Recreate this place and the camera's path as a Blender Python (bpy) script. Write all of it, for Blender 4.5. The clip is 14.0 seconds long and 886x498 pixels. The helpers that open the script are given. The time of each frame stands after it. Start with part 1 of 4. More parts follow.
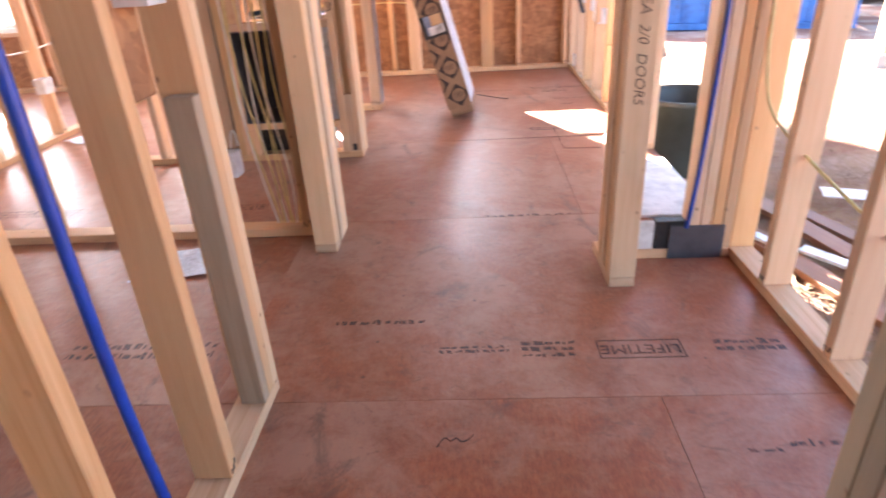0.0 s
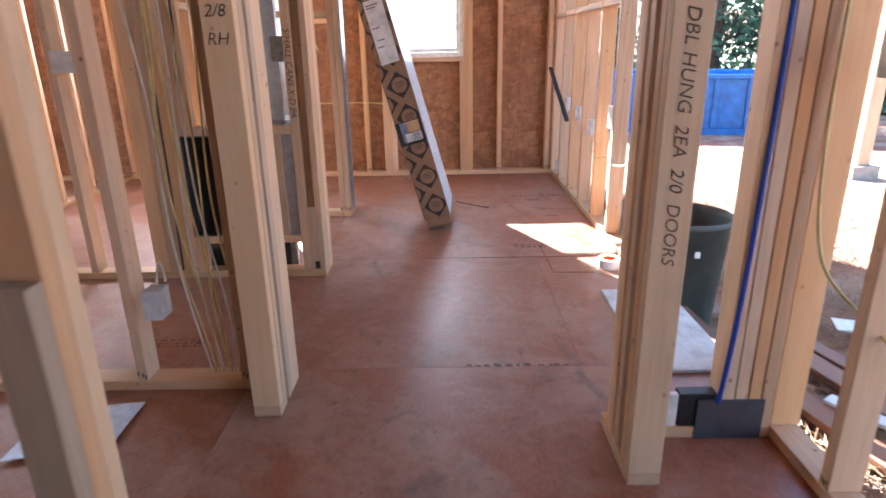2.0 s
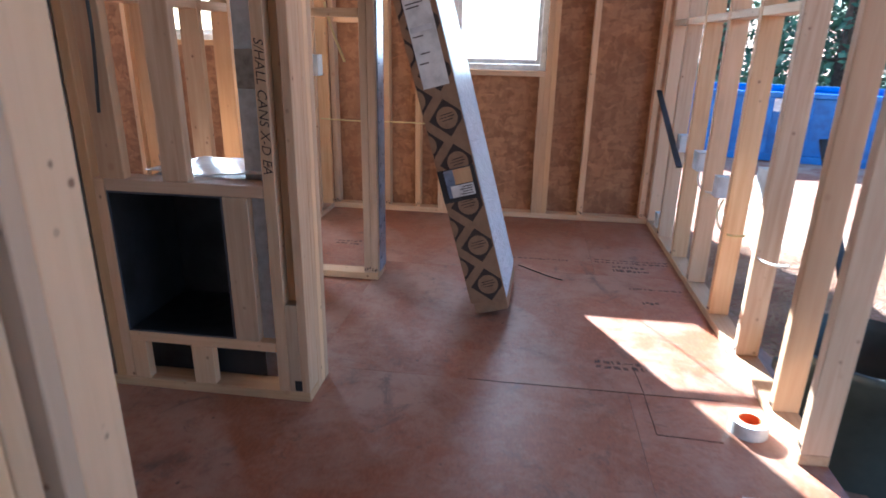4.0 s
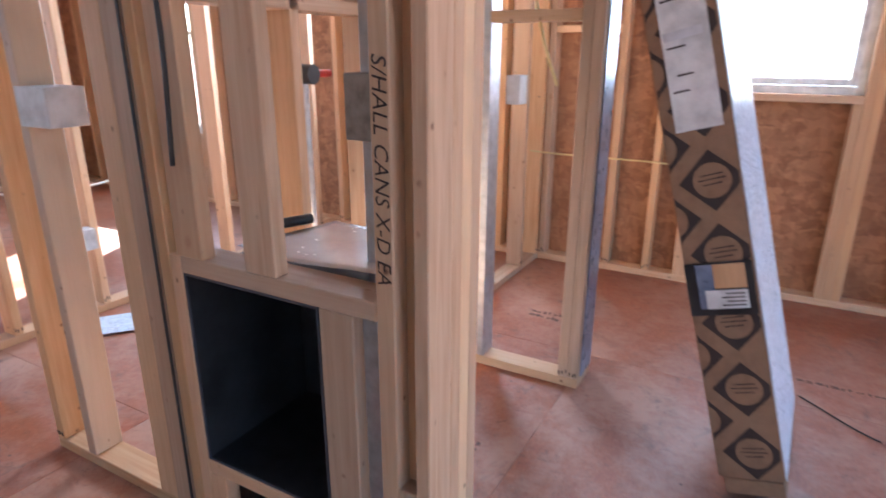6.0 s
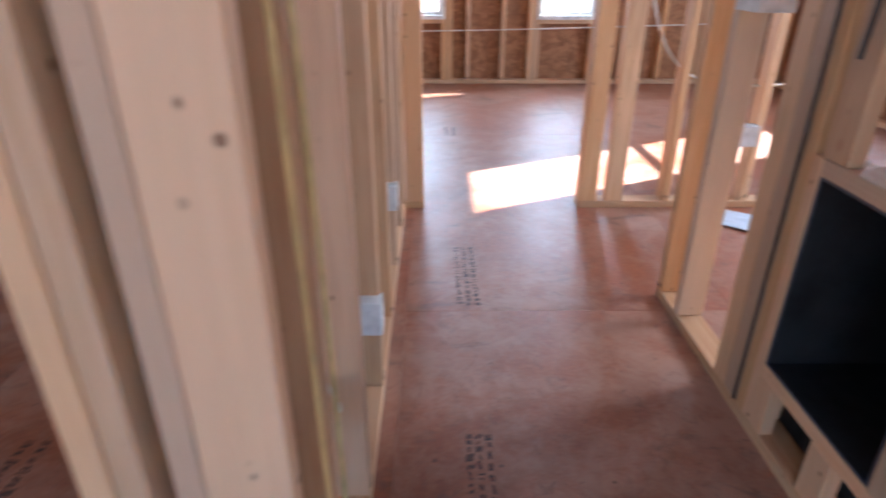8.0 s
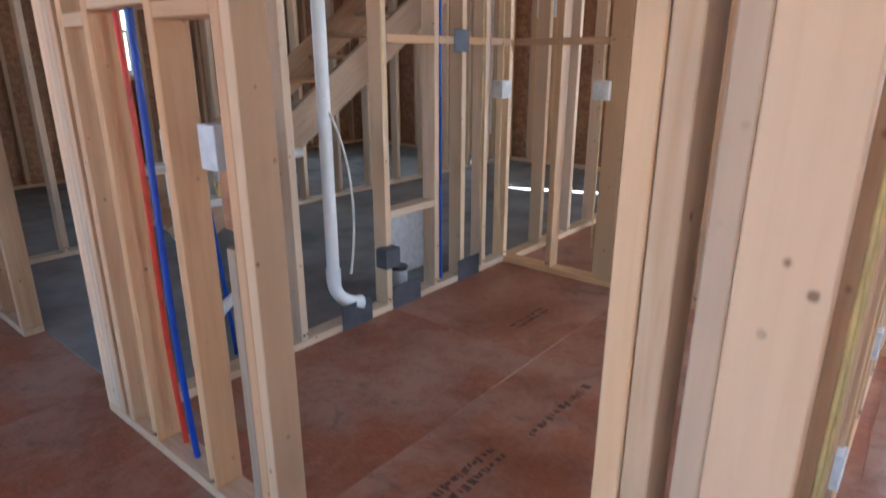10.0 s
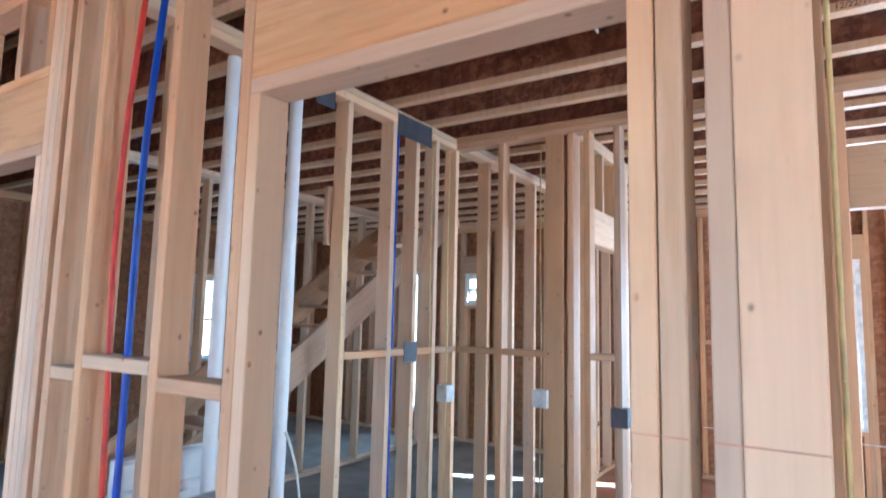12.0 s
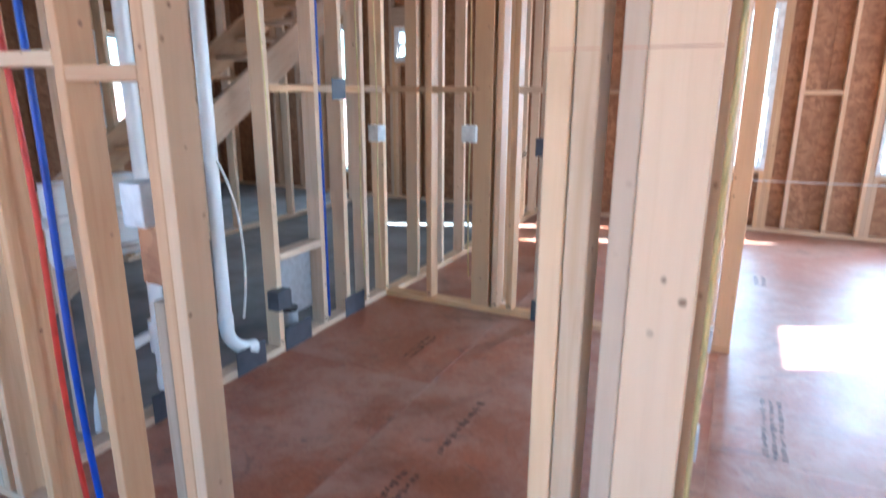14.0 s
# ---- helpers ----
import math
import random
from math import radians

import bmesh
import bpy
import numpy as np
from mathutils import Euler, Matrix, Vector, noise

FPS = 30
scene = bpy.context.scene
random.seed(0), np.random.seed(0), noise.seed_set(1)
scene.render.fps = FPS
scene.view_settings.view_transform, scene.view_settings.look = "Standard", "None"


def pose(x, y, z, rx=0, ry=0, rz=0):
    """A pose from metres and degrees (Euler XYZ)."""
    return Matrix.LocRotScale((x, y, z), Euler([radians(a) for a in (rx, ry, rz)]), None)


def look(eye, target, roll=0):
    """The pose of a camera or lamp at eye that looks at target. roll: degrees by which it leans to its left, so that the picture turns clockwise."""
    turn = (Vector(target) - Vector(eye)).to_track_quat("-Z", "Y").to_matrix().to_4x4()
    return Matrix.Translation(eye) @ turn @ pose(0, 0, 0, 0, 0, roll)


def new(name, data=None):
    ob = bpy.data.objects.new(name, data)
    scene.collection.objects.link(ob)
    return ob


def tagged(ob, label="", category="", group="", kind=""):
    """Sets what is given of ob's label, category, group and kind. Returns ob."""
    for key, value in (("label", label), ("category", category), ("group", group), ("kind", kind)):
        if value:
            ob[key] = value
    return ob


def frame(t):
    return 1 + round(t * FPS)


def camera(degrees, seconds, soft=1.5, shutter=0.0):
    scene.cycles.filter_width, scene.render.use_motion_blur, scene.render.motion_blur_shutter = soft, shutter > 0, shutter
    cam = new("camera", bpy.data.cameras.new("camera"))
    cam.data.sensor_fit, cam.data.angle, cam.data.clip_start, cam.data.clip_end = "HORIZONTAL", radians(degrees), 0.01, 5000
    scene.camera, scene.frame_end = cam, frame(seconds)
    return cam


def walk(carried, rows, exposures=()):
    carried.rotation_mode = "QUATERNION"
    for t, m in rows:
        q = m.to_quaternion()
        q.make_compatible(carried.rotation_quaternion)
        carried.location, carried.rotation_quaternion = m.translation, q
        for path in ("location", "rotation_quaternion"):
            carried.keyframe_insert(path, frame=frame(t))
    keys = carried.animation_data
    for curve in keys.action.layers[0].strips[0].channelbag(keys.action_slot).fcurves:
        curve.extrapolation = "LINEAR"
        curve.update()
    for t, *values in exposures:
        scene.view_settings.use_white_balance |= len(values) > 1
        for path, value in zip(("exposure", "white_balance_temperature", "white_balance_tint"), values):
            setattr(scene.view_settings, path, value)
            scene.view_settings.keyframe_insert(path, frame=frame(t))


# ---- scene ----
cam = camera(72.9, 14.0, soft=1.7, shutter=0.4)
PATH = [
    (0, (0.572, -1.337, 1.094), (0.461, 0.449, 0.2), -3.4),
    (0.5, (0.519, -1.362, 1.1), (0.686, 0.424, 0.216), -4.0),
    (1, (0.481, -1.307, 1.151), (0.681, 0.562, 0.469), -1.2),
    (1.5, (0.529, -1.088, 1.136), (0.649, 0.796, 0.475), -2.2),
    (2, (0.553, -0.837, 1.144), (0.537, 1.058, 0.502), -1.0),
    (2.2, (0.557, -0.702, 1.139), (0.529, 1.188, 0.486), -1.5),
    (4.3, (0.615, 0.484, 1.238), (0.304, 2.347, 0.582), 0.8),
    (4.5, (0.594, 0.572, 1.228), (0.235, 2.422, 0.558), 0.2),
    (5, (0.582, 0.853, 1.229), (0.06, 2.671, 0.577), 0.2),
    (5.5, (0.523, 1.082, 1.233), (-0.217, 2.818, 0.571), -0.2),
    (6, (0.413, 1.273, 1.233), (-0.515, 2.932, 0.612), 0.2),
    (6.5, (0.398, 1.392, 1.223), (-0.838, 2.819, 0.562), 0.8),
    (7, (0.42, 1.459, 1.195), (-1.104, 2.497, 0.42), 1.4),
    (7.5, (0.413, 1.408, 1.174), (-1.318, 1.938, 0.324), -0.3),
    (8, (0.505, 1.262, 1.182), (-1.292, 1.289, 0.304), 0.2),
    (8.5, (0.648, 1.199, 1.201), (-1.098, 0.761, 0.329), -0.6),
    (9, (0.712, 1.168, 1.21), (-0.864, 0.301, 0.334), -1.8),
    (9.2, (0.71, 1.178, 1.213), (-0.757, 0.145, 0.329), -1.8),
    (11.3, (0.806, 1.110, 1.481), (-0.788, -0.105, 1.375), 0.2),
    (11.5, (0.844, 1.125, 1.505), (-0.770, -0.056, 1.471), 0.4),
    (12, (0.908, 1.097, 1.574), (-0.766, 0.026, 1.795), 1.3),
    (12.5, (0.932, 1.086, 1.594), (-0.752, 0.054, 1.902), 0.0),
    (13, (0.946, 1.085, 1.546), (-0.772, 0.075, 1.72), -0.2),
    (13.5, (0.938, 1.104, 1.447), (-0.816, 0.152, 1.314), 0.3),
    (14, (0.934, 1.129, 1.347), (-0.805, 0.28, 0.842), 0.3),
]
walk(cam, [(t, look(e, g, r)) for t, e, g, r in PATH],
     [(0.0, 4.5, 6400, 17), (1.0, 4.25, 5950, 12), (2.0, 3.7, 5700, 9), (4.5, 3.05, 4950, 2), (5.5, 3.5, 5200, 6), (6.5, 3.7, 5150, 8), (7.5, 3.72, 5300, 9), (8.5, 3.22, 5400, 9),
      (9.0, 3.4, 5450, 8), (11.5, 4.2, 4450, -7), (12.5, 4.35, 4350, -7), (14.0, 4.3, 4600, -3)])

# ---- world and sun ----
SUN_DIR = Vector((0.42, -0.90, -0.585)).normalized()
world = bpy.data.worlds.new("sky")
scene.world = world
world.use_nodes = True
wn = world.node_tree
sky = wn.nodes.new("ShaderNodeTexSky")
sky.sky_type = "NISHITA"
sky.sun_disc = False
sky.sun_elevation = math.asin(-SUN_DIR.z)
sky.sun_rotation = math.atan2(-SUN_DIR.x, -SUN_DIR.y)
wn.links.new(sky.outputs[0], wn.nodes["Background"].inputs[0])
wn.nodes["Background"].inputs[1].default_value = 0.06
sun = new("sun", bpy.data.lights.new("sun", "SUN"))
sun.data.energy = 5.0
sun.data.angle = radians(0.5)
sun.data.color = (1.0, 0.96, 0.89)
sun.matrix_world = Matrix.Translation((-4, 9, 8)) @ SUN_DIR.to_track_quat("-Z", "Y").to_matrix().to_4x4()


def window_light(x, y, z, sx, sz, way, watts):
    """Sky light entering at a window, as a panel in its opening."""
    lamp = new("window_light", bpy.data.lights.new("window_light", "AREA"))
    lamp.data.shape, lamp.data.size, lamp.data.size_y, lamp.data.energy = "RECTANGLE", sx, sz, 0.36 * watts
    lamp.data.color = (0.86, 0.93, 1.0)
    lamp.matrix_world = look((x, y, z), (x + way[0], y + way[1], z))


window_light(0.375, 4.835, 1.56, 0.54, 0.95, (0, -1), 5)
window_light(-4.20, 4.835, 1.42, 0.62, 1.5, (0, -1), 9)
window_light(-1.68, 4.835, 1.70, 0.90, 0.9, (0, -1), 26)
window_light(-5.93, 1.065, 1.40, 0.50, 1.45, (1, 0), 12)
window_light(-5.93, 2.57, 1.40, 0.48, 1.45, (1, 0), 12)
window_light(-4.19, -6.04, 1.47, 0.33, 1.0, (0, 1), 3)
window_light(-2.26, -6.04, 1.55, 0.31, 0.9, (0, 1), 3)
window_light(-5.93, -3.60, 1.25, 0.20, 1.75, (1, 0), 4)

# ---- materials ----
class Mat:
    """A principled material with a few node shortcuts."""
    def __init__(self, name, rough=0.6, metal=0.0):
        self.m = bpy.data.materials.new(name)
        self.m.use_nodes = True
        self.t = self.m.node_tree
        self.b = self.t.nodes["Principled BSDF"]
        self.b.inputs["Roughness"].default_value = rough
        self.b.inputs["Metallic"].default_value = metal

    def node(self, kind, **sets):
        n = self.t.nodes.new(kind)
        for k, v in sets.items():
            if k in n.inputs:
                n.inputs[k].default_value = v
        return n

    def link(self, a, b):
        self.t.links.new(a, b)

    def coords(self, scale=(1, 1, 1), shift=True):
        tc = self.node("ShaderNodeTexCoord")
        mp = self.node("ShaderNodeMapping")
        mp.inputs["Scale"].default_value = scale
        self.link(tc.outputs["Object"], mp.inputs["Vector"])
        if shift:
            oi = self.node("ShaderNodeObjectInfo")
            mul = self.node("ShaderNodeVectorMath")
            mul.operation = "SCALE"
            mul.inputs[0].default_value = (31.0, 17.0, 53.0)
            self.link(oi.outputs["Random"], mul.inputs["Scale"])
            self.link(mul.outputs[0], mp.inputs["Location"])
        return mp.outputs[0]

    def noise(self, vec, scale, detail=4.0, rough=0.6, dist=0.0):
        n = self.node("ShaderNodeTexNoise", Scale=scale, Detail=detail, Roughness=rough, Distortion=dist)
        self.link(vec, n.inputs["Vector"])
        return n.outputs[0]

    def ramp(self, fac, stops):
        r = self.node("ShaderNodeValToRGB")
        el = r.color_ramp.elements
        while len(el) < len(stops):
            el.new(0.5)
        for e, (p, c) in zip(el, stops):
            e.position = p
            e.color = (*c, 1) if len(c) == 3 else c
        self.link(fac, r.inputs[0])
        return r.outputs[0]

    def mix(self, fac, a, b, kind="MIX"):
        n = self.node("ShaderNodeMix")
        n.data_type, n.blend_type = "RGBA", kind
        for sock, v in ((n.inputs[0], fac), (n.inputs[6], a), (n.inputs[7], b)):
            if isinstance(v, (int, float)):
                sock.default_value = v
            elif isinstance(v, tuple):
                sock.default_value = (*v, 1)
            else:
                self.link(v, sock)
        return n.outputs[2]

    def math(self, op, a, b=0.0):
        n = self.node("ShaderNodeMath")
        n.operation = op
        for sock, v in ((n.inputs[0], a), (n.inputs[1], b)):
            if isinstance(v, (int, float)):
                sock.default_value = v
            else:
                self.link(v, sock)
        return n.outputs[0]

    def base(self, col):
        if isinstance(col, tuple):
            self.b.inputs["Base Color"].default_value = (*col, 1)
        else:
            self.link(col, self.b.inputs["Base Color"])
        return self

    def bump(self, h, strength=0.3, dist=0.002):
        n = self.node("ShaderNodeBump", Strength=strength, Distance=dist)
        self.link(h, n.inputs["Height"])
        self.link(n.outputs[0], self.b.inputs["Normal"])
        return self

    def random(self):
        return self.node("ShaderNodeObjectInfo").outputs["Random"]


def pine(name, pale, deep, tint):
    """Construction lumber: long grain, growth rings, knots, a tone of its own for every board."""
    m = Mat(name, 0.62)
    v = m.coords((1, 1, 0.06))
    rings = m.noise(v, 55, 3, 0.5, 0.6)
    fine = m.noise(m.coords((1, 1, 0.02)), 260, 2, 0.6)
    col = m.ramp(rings, [(0.30, pale), (0.55, tuple(0.5 * (a + b) for a, b in zip(pale, deep))), (0.72, deep)])
    col = m.mix(m.math("MULTIPLY", fine, 0.35), col, deep)
    rnd = m.random()
    col = m.mix(m.ramp(rnd, [(0.0, (0, 0, 0)), (1.0, (0.75, 0.75, 0.75))]), col, tint)
    oi2 = m.math("FRACT", m.math("MULTIPLY", rnd, 7.31))
    hsv = m.node("ShaderNodeHueSaturation")
    m.link(m.math("ADD", m.math("MULTIPLY", oi2, 0.34), 0.80), hsv.inputs["Value"])
    m.link(m.math("ADD", m.math("MULTIPLY", m.math("FRACT", m.math("MULTIPLY", rnd, 3.7)), 0.28), 0.84), hsv.inputs["Saturation"])
    m.link(col, hsv.inputs["Color"])
    col = hsv.outputs[0]
    stain = m.noise(m.coords((1, 1, 0.35)), 5, 3)
    col = m.mix(m.ramp(stain, [(0.58, (0, 0, 0)), (0.78, (0.45, 0.45, 0.45))]), col, (0.30, 0.19, 0.11))
    for scale, rings_, tone in ((17.0, ((0.05, 0.85), (0.075, 0.55), (0.10, 0.2), (0.14, 0.0)), (0.19, 0.09, 0.045)),
                                (7.0, ((0.045, 0.4), (0.07, 0.2), (0.09, 0.08), (0.11, 0.0)), (0.33, 0.16, 0.075))):
        vor = m.node("ShaderNodeTexVoronoi", Scale=scale, Randomness=1.0)
        m.link(m.coords((1.0, 1.0, 0.85)), vor.inputs["Vector"])
        wob = m.math("ADD", vor.outputs["Distance"], m.math("MULTIPLY", m.math("SUBTRACT", m.noise(v, 90, 3), 0.5), 0.11))
        some = m.ramp(m.noise(m.coords((1, 1, 0.5)), 2.3 * scale ** 0.5, 2), [(0.47, (0, 0, 0)), (0.56, (1, 1, 1))])
        col = m.mix(m.math("MULTIPLY", m.ramp(wob, [(p, (q, q, q)) for p, q in rings_]), some), col, tone)
    m.base(col)
    m.bump(m.math("ADD", rings, fine), 0.25, 0.0012)
    return m.m


def osb(name, a, b, c, scale=16, rough=0.75):
    """Strand board: overlapping flat chips in several browns."""
    m = Mat(name, rough)
    warp = m.noise(m.coords((1, 1, 1), False), 9, 2)
    tc = m.coords((1.0, 1.0, 1.0), False)
    add = m.node("ShaderNodeVectorMath")
    m.link(tc, add.inputs[0])
    sc = m.node("ShaderNodeVectorMath")
    sc.operation = "SCALE"
    m.link(warp, sc.inputs[0])
    sc.inputs["Scale"].default_value = 0.12
    m.link(sc.outputs[0], add.inputs[1])
    cells = []
    for stretch in ((1.0, 1.0, 2.4), (2.3, 2.3, 0.9)):
        mp = m.node("ShaderNodeMapping")
        mp.inputs["Scale"].default_value = stretch
        m.link(add.outputs[0], mp.inputs["Vector"])
        vo = m.node("ShaderNodeTexVoronoi", Scale=scale, Randomness=1.0)
        m.link(mp.outputs[0], vo.inputs["Vector"])
        cells.append(vo)
    sep = m.node("ShaderNodeSeparateColor")
    m.link(cells[0].outputs["Color"], sep.inputs[0])
    sep2 = m.node("ShaderNodeSeparateColor")
    m.link(cells[1].outputs["Color"], sep2.inputs[0])
    v = m.math("MULTIPLY", m.math("ADD", sep.outputs[0], sep2.outputs[1]), 0.5)
    col = m.ramp(v, [(0.15, a), (0.5, b), (0.85, c)])
    big = m.noise(m.coords((1, 1, 1), False), 1.7, 3)
    col = m.mix(m.ramp(big, [(0.4, (0, 0, 0)), (0.75, (0.5, 0.5, 0.5))]), col, a)
    m.base(col)
    m.bump(m.math("ADD", v, m.noise(tc, 120, 3)), 0.35, 0.002)
    return m.m


def plain(name, col, rough=0.5, metal=0.0, var=0.15, scale=14.0, bump=0.1):
    """Paint, plastic or sheet metal with faint blotches, scratches and dust."""
    m = Mat(name, rough, metal)
    v = m.coords((1, 1, 1))
    n = m.noise(v, scale, 4)
    dark = tuple(x * (1 - 2 * var) for x in col)
    light = tuple(min(1.0, x * (1 + var)) for x in col)
    m.base(m.ramp(n, [(0.3, dark), (0.55, col), (0.75, light)]))
    r = m.math("ADD", m.math("MULTIPLY", m.noise(v, scale * 3, 3), 0.25), rough - 0.12)
    m.link(r, m.b.inputs["Roughness"])
    m.bump(m.noise(v, scale * 8, 3), bump, 0.001)
    return m.m


PINE = pine("pine_stud", (0.69, 0.475, 0.285), (0.52, 0.30, 0.15), (0.64, 0.38, 0.20))
PINE_PALE = pine("pine_pale", (0.76, 0.575, 0.39), (0.60, 0.41, 0.24), (0.72, 0.51, 0.32))
PINE_GREY = pine("pine_weathered_shaded", (0.36, 0.28, 0.20), (0.24, 0.17, 0.11), (0.33, 0.27, 0.19))
GLULAM = pine("header_lumber", (0.64, 0.43, 0.25), (0.47, 0.28, 0.14), (0.60, 0.38, 0.20))
OSB = osb("strand_board", (0.25, 0.115, 0.055), (0.345, 0.165, 0.08), (0.45, 0.23, 0.11), 14)
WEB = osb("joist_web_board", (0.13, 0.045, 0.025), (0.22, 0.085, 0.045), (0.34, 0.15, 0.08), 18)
BLUE = plain("blue_water_pipe", (0.01, 0.06, 0.42), 0.35)
RED = plain("red_water_pipe", (0.62, 0.05, 0.03), 0.35)
PVC = plain("white_pvc", (0.80, 0.80, 0.79), 0.35, 0.0, 0.025)
STEEL = plain("grey_steel_plate", (0.085, 0.085, 0.10), 0.5, 0.35, 0.12)
GALV = plain("galvanised_sheet", (0.52, 0.54, 0.57), 0.38, 0.6, 0.12, 30)
BLACK = plain("black_sheet_metal", (0.034, 0.034, 0.036), 0.42, 0.2, 0.35, 6)
GREYBOX = plain("grey_plastic_box", (0.60, 0.61, 0.62), 0.5)
WHITE = plain("white_vinyl", (0.80, 0.80, 0.78), 0.4)
CABLE_Y = plain("yellow_cable", (0.70, 0.57, 0.25), 0.5)
CABLE_W = plain("white_cable", (0.72, 0.70, 0.64), 0.45)
CABLE_B = plain("black_cable", (0.03, 0.025, 0.022), 0.5)
CARD = plain("brown_cardboard", (0.27, 0.165, 0.095), 0.8, 0.0, 0.1, 25)
MARKER = plain("faded_marker", (0.12, 0.085, 0.065), 0.85, 0.0, 0.3, 80)
INK = plain("dark_print", (0.045, 0.03, 0.025), 0.8)
# White film; the blue in its colour paints in reflected sky.
FILM = plain("white_film_sky_tint", (0.60, 0.70, 0.82), 0.28, 0.0, 0.12, 40, 0.5)
PAPER = plain("white_paper", (0.72, 0.72, 0.70), 0.8)
DUMP = plain("blue_steel_paint", (0.02, 0.13, 0.40), 0.55, 0.0, 0.2, 5)
CAN = plain("dark_green_plastic", (0.045, 0.055, 0.05), 0.5, 0, 0.2, 6)
CONCRETE = plain("grey_concrete", (0.36, 0.34, 0.31), 0.85, 0, 0.18, 5, 0.3)
BOXSTEEL = plain("dull_box_steel", (0.30, 0.27, 0.23), 0.45, 0.5, 0.2, 30)
ALU = plain("bright_sheet_metal", (0.78, 0.80, 0.84), 0.22, 0.45, 0.08, 9, 0.05)
ORANGE_CARD = plain("orange_card", (0.52, 0.13, 0.035), 0.8)
DARK_CONCRETE = plain("dusty_concrete", (0.27, 0.245, 0.22), 0.8, 0, 0.22, 2.2, 0.25)
TAPE_B = plain("blue_film", (0.27, 0.34, 0.48), 0.3, 0.35, 0.3, 9)


def subfloor():
    """Reddish-brown sealed subfloor panels: fine strands, scuffs, smudges, boot marks, pale trodden dust."""
    m = Mat("subfloor_panel", 0.5)
    v = m.coords((1, 1, 1), False)
    strand = m.noise(m.coords((1.0, 0.35, 1.0), False), 90, 4, 0.7)
    chips = m.noise(m.coords((0.5, 1.0, 1.0), False), 30, 5, 0.75, 0.8)
    blot = m.noise(v, 1.9, 6, 0.7, 0.4)
    spots = m.noise(v, 11, 6, 0.75, 0.5)
    col = m.ramp(strand, [(0.3, (0.205, 0.050, 0.019)), (0.55, (0.305, 0.088, 0.035)), (0.75, (0.39, 0.135, 0.06))])
    col = m.mix(m.ramp(chips, [(0.52, (0, 0, 0)), (0.70, (0.6, 0.6, 0.6))]), col, (0.36, 0.145, 0.07))
    rnd = m.random()
    col = m.mix(m.math("MULTIPLY", rnd, 0.30), col, (0.33, 0.115, 0.05))
    wet = m.noise(m.coords((0.7, 1.0, 1), False), 2.6, 5, 0.65, 0.8)
    col = m.mix(m.ramp(wet, [(0.50, (0, 0, 0)), (0.66, (0.65, 0.65, 0.65))]), col, (0.20, 0.055, 0.022))
    dust = m.ramp(m.math("ADD", m.math("MULTIPLY", blot, 0.65), m.math("MULTIPLY", spots, 0.35)), [(0.44, (0, 0, 0)), (0.58, (0.70, 0.70, 0.70))])
    col = m.mix(dust, col, (0.42, 0.25, 0.175))
    scuff = m.noise(m.coords((0.4, 1.4, 1), False), 14, 5, 0.75, 1.2)
    col = m.mix(m.ramp(scuff, [(0.57, (0, 0, 0)), (0.68, (0.5, 0.5, 0.5))]), col, (0.12, 0.052, 0.033))
    smear = m.noise(m.coords((1.3, 0.7, 1), False), 3.7, 6, 0.7, 1.5)
    col = m.mix(m.ramp(smear, [(0.57, (0, 0, 0)), (0.69, (0.65, 0.65, 0.65))]), col, (0.10, 0.062, 0.05))
    flecks = m.node("ShaderNodeTexVoronoi", Scale=7.0, Randomness=1.0)
    m.link(v, flecks.inputs["Vector"])
    col = m.mix(m.ramp(flecks.outputs["Distance"], [(0.030, (0.7, 0.7, 0.7)), (0.050, (0, 0, 0))]), col, (0.06, 0.035, 0.025))
    m.base(col)
    m.b.inputs["Specular IOR Level"].default_value = 0.85
    m.link(m.ramp(m.math("ADD", m.math("MULTIPLY", blot, 0.6), m.math("MULTIPLY", spots, 0.4)), [(0.35, (0.37, 0.37, 0.37)), (0.65, (0.56, 0.56, 0.56))]), m.b.inputs["Roughness"])
    m.bump(m.math("ADD", strand, scuff), 0.18, 0.0012)
    return m.m


def stamp_ink():
    """Worn grey print that lets the panel show through."""
    m = Mat("grey_stamp", 0.6)
    v = m.coords((1, 1, 1), False)
    n = m.noise(v, 70, 5, 0.75)
    m.base(m.ramp(n, [(0.36, (0.055, 0.040, 0.036)), (0.50, (0.085, 0.052, 0.042)), (0.60, (0.24, 0.085, 0.045))]))
    return m.m


FLOORINK = stamp_ink()
FLOOR = subfloor()


def clay():
    m = Mat("red_clay_with_straw", 0.95)
    v = m.coords((1, 1, 1), False)
    a = m.noise(v, 1.2, 6, 0.7)
    b = m.noise(v, 24, 5, 0.7)
    col = m.ramp(b, [(0.3, (0.20, 0.075, 0.045)), (0.6, (0.33, 0.14, 0.085)), (0.8, (0.45, 0.26, 0.16))])
    col = m.mix(m.ramp(a, [(0.45, (0, 0, 0)), (0.6, (0.8, 0.8, 0.8))]), col, (0.50, 0.36, 0.27))
    m.base(col)
    m.bump(b, 0.8, 0.02)
    return m.m


CLAY = clay()
STRAW = plain("dry_straw", (0.36, 0.22, 0.12), 0.9, 0, 0.3, 3)
BARK = plain("bark", (0.10, 0.07, 0.05), 0.9, 0, 0.3, 9, 0.6)


def leafy(name, a, b):
    m = Mat(name, 0.6)
    geo = m.node("ShaderNodeNewGeometry")
    m.base(m.ramp(geo.outputs["Random Per Island"], [(0.0, a), (1.0, b)]))
    m.b.inputs["Transmission Weight"].default_value = 0.0
    return m.m


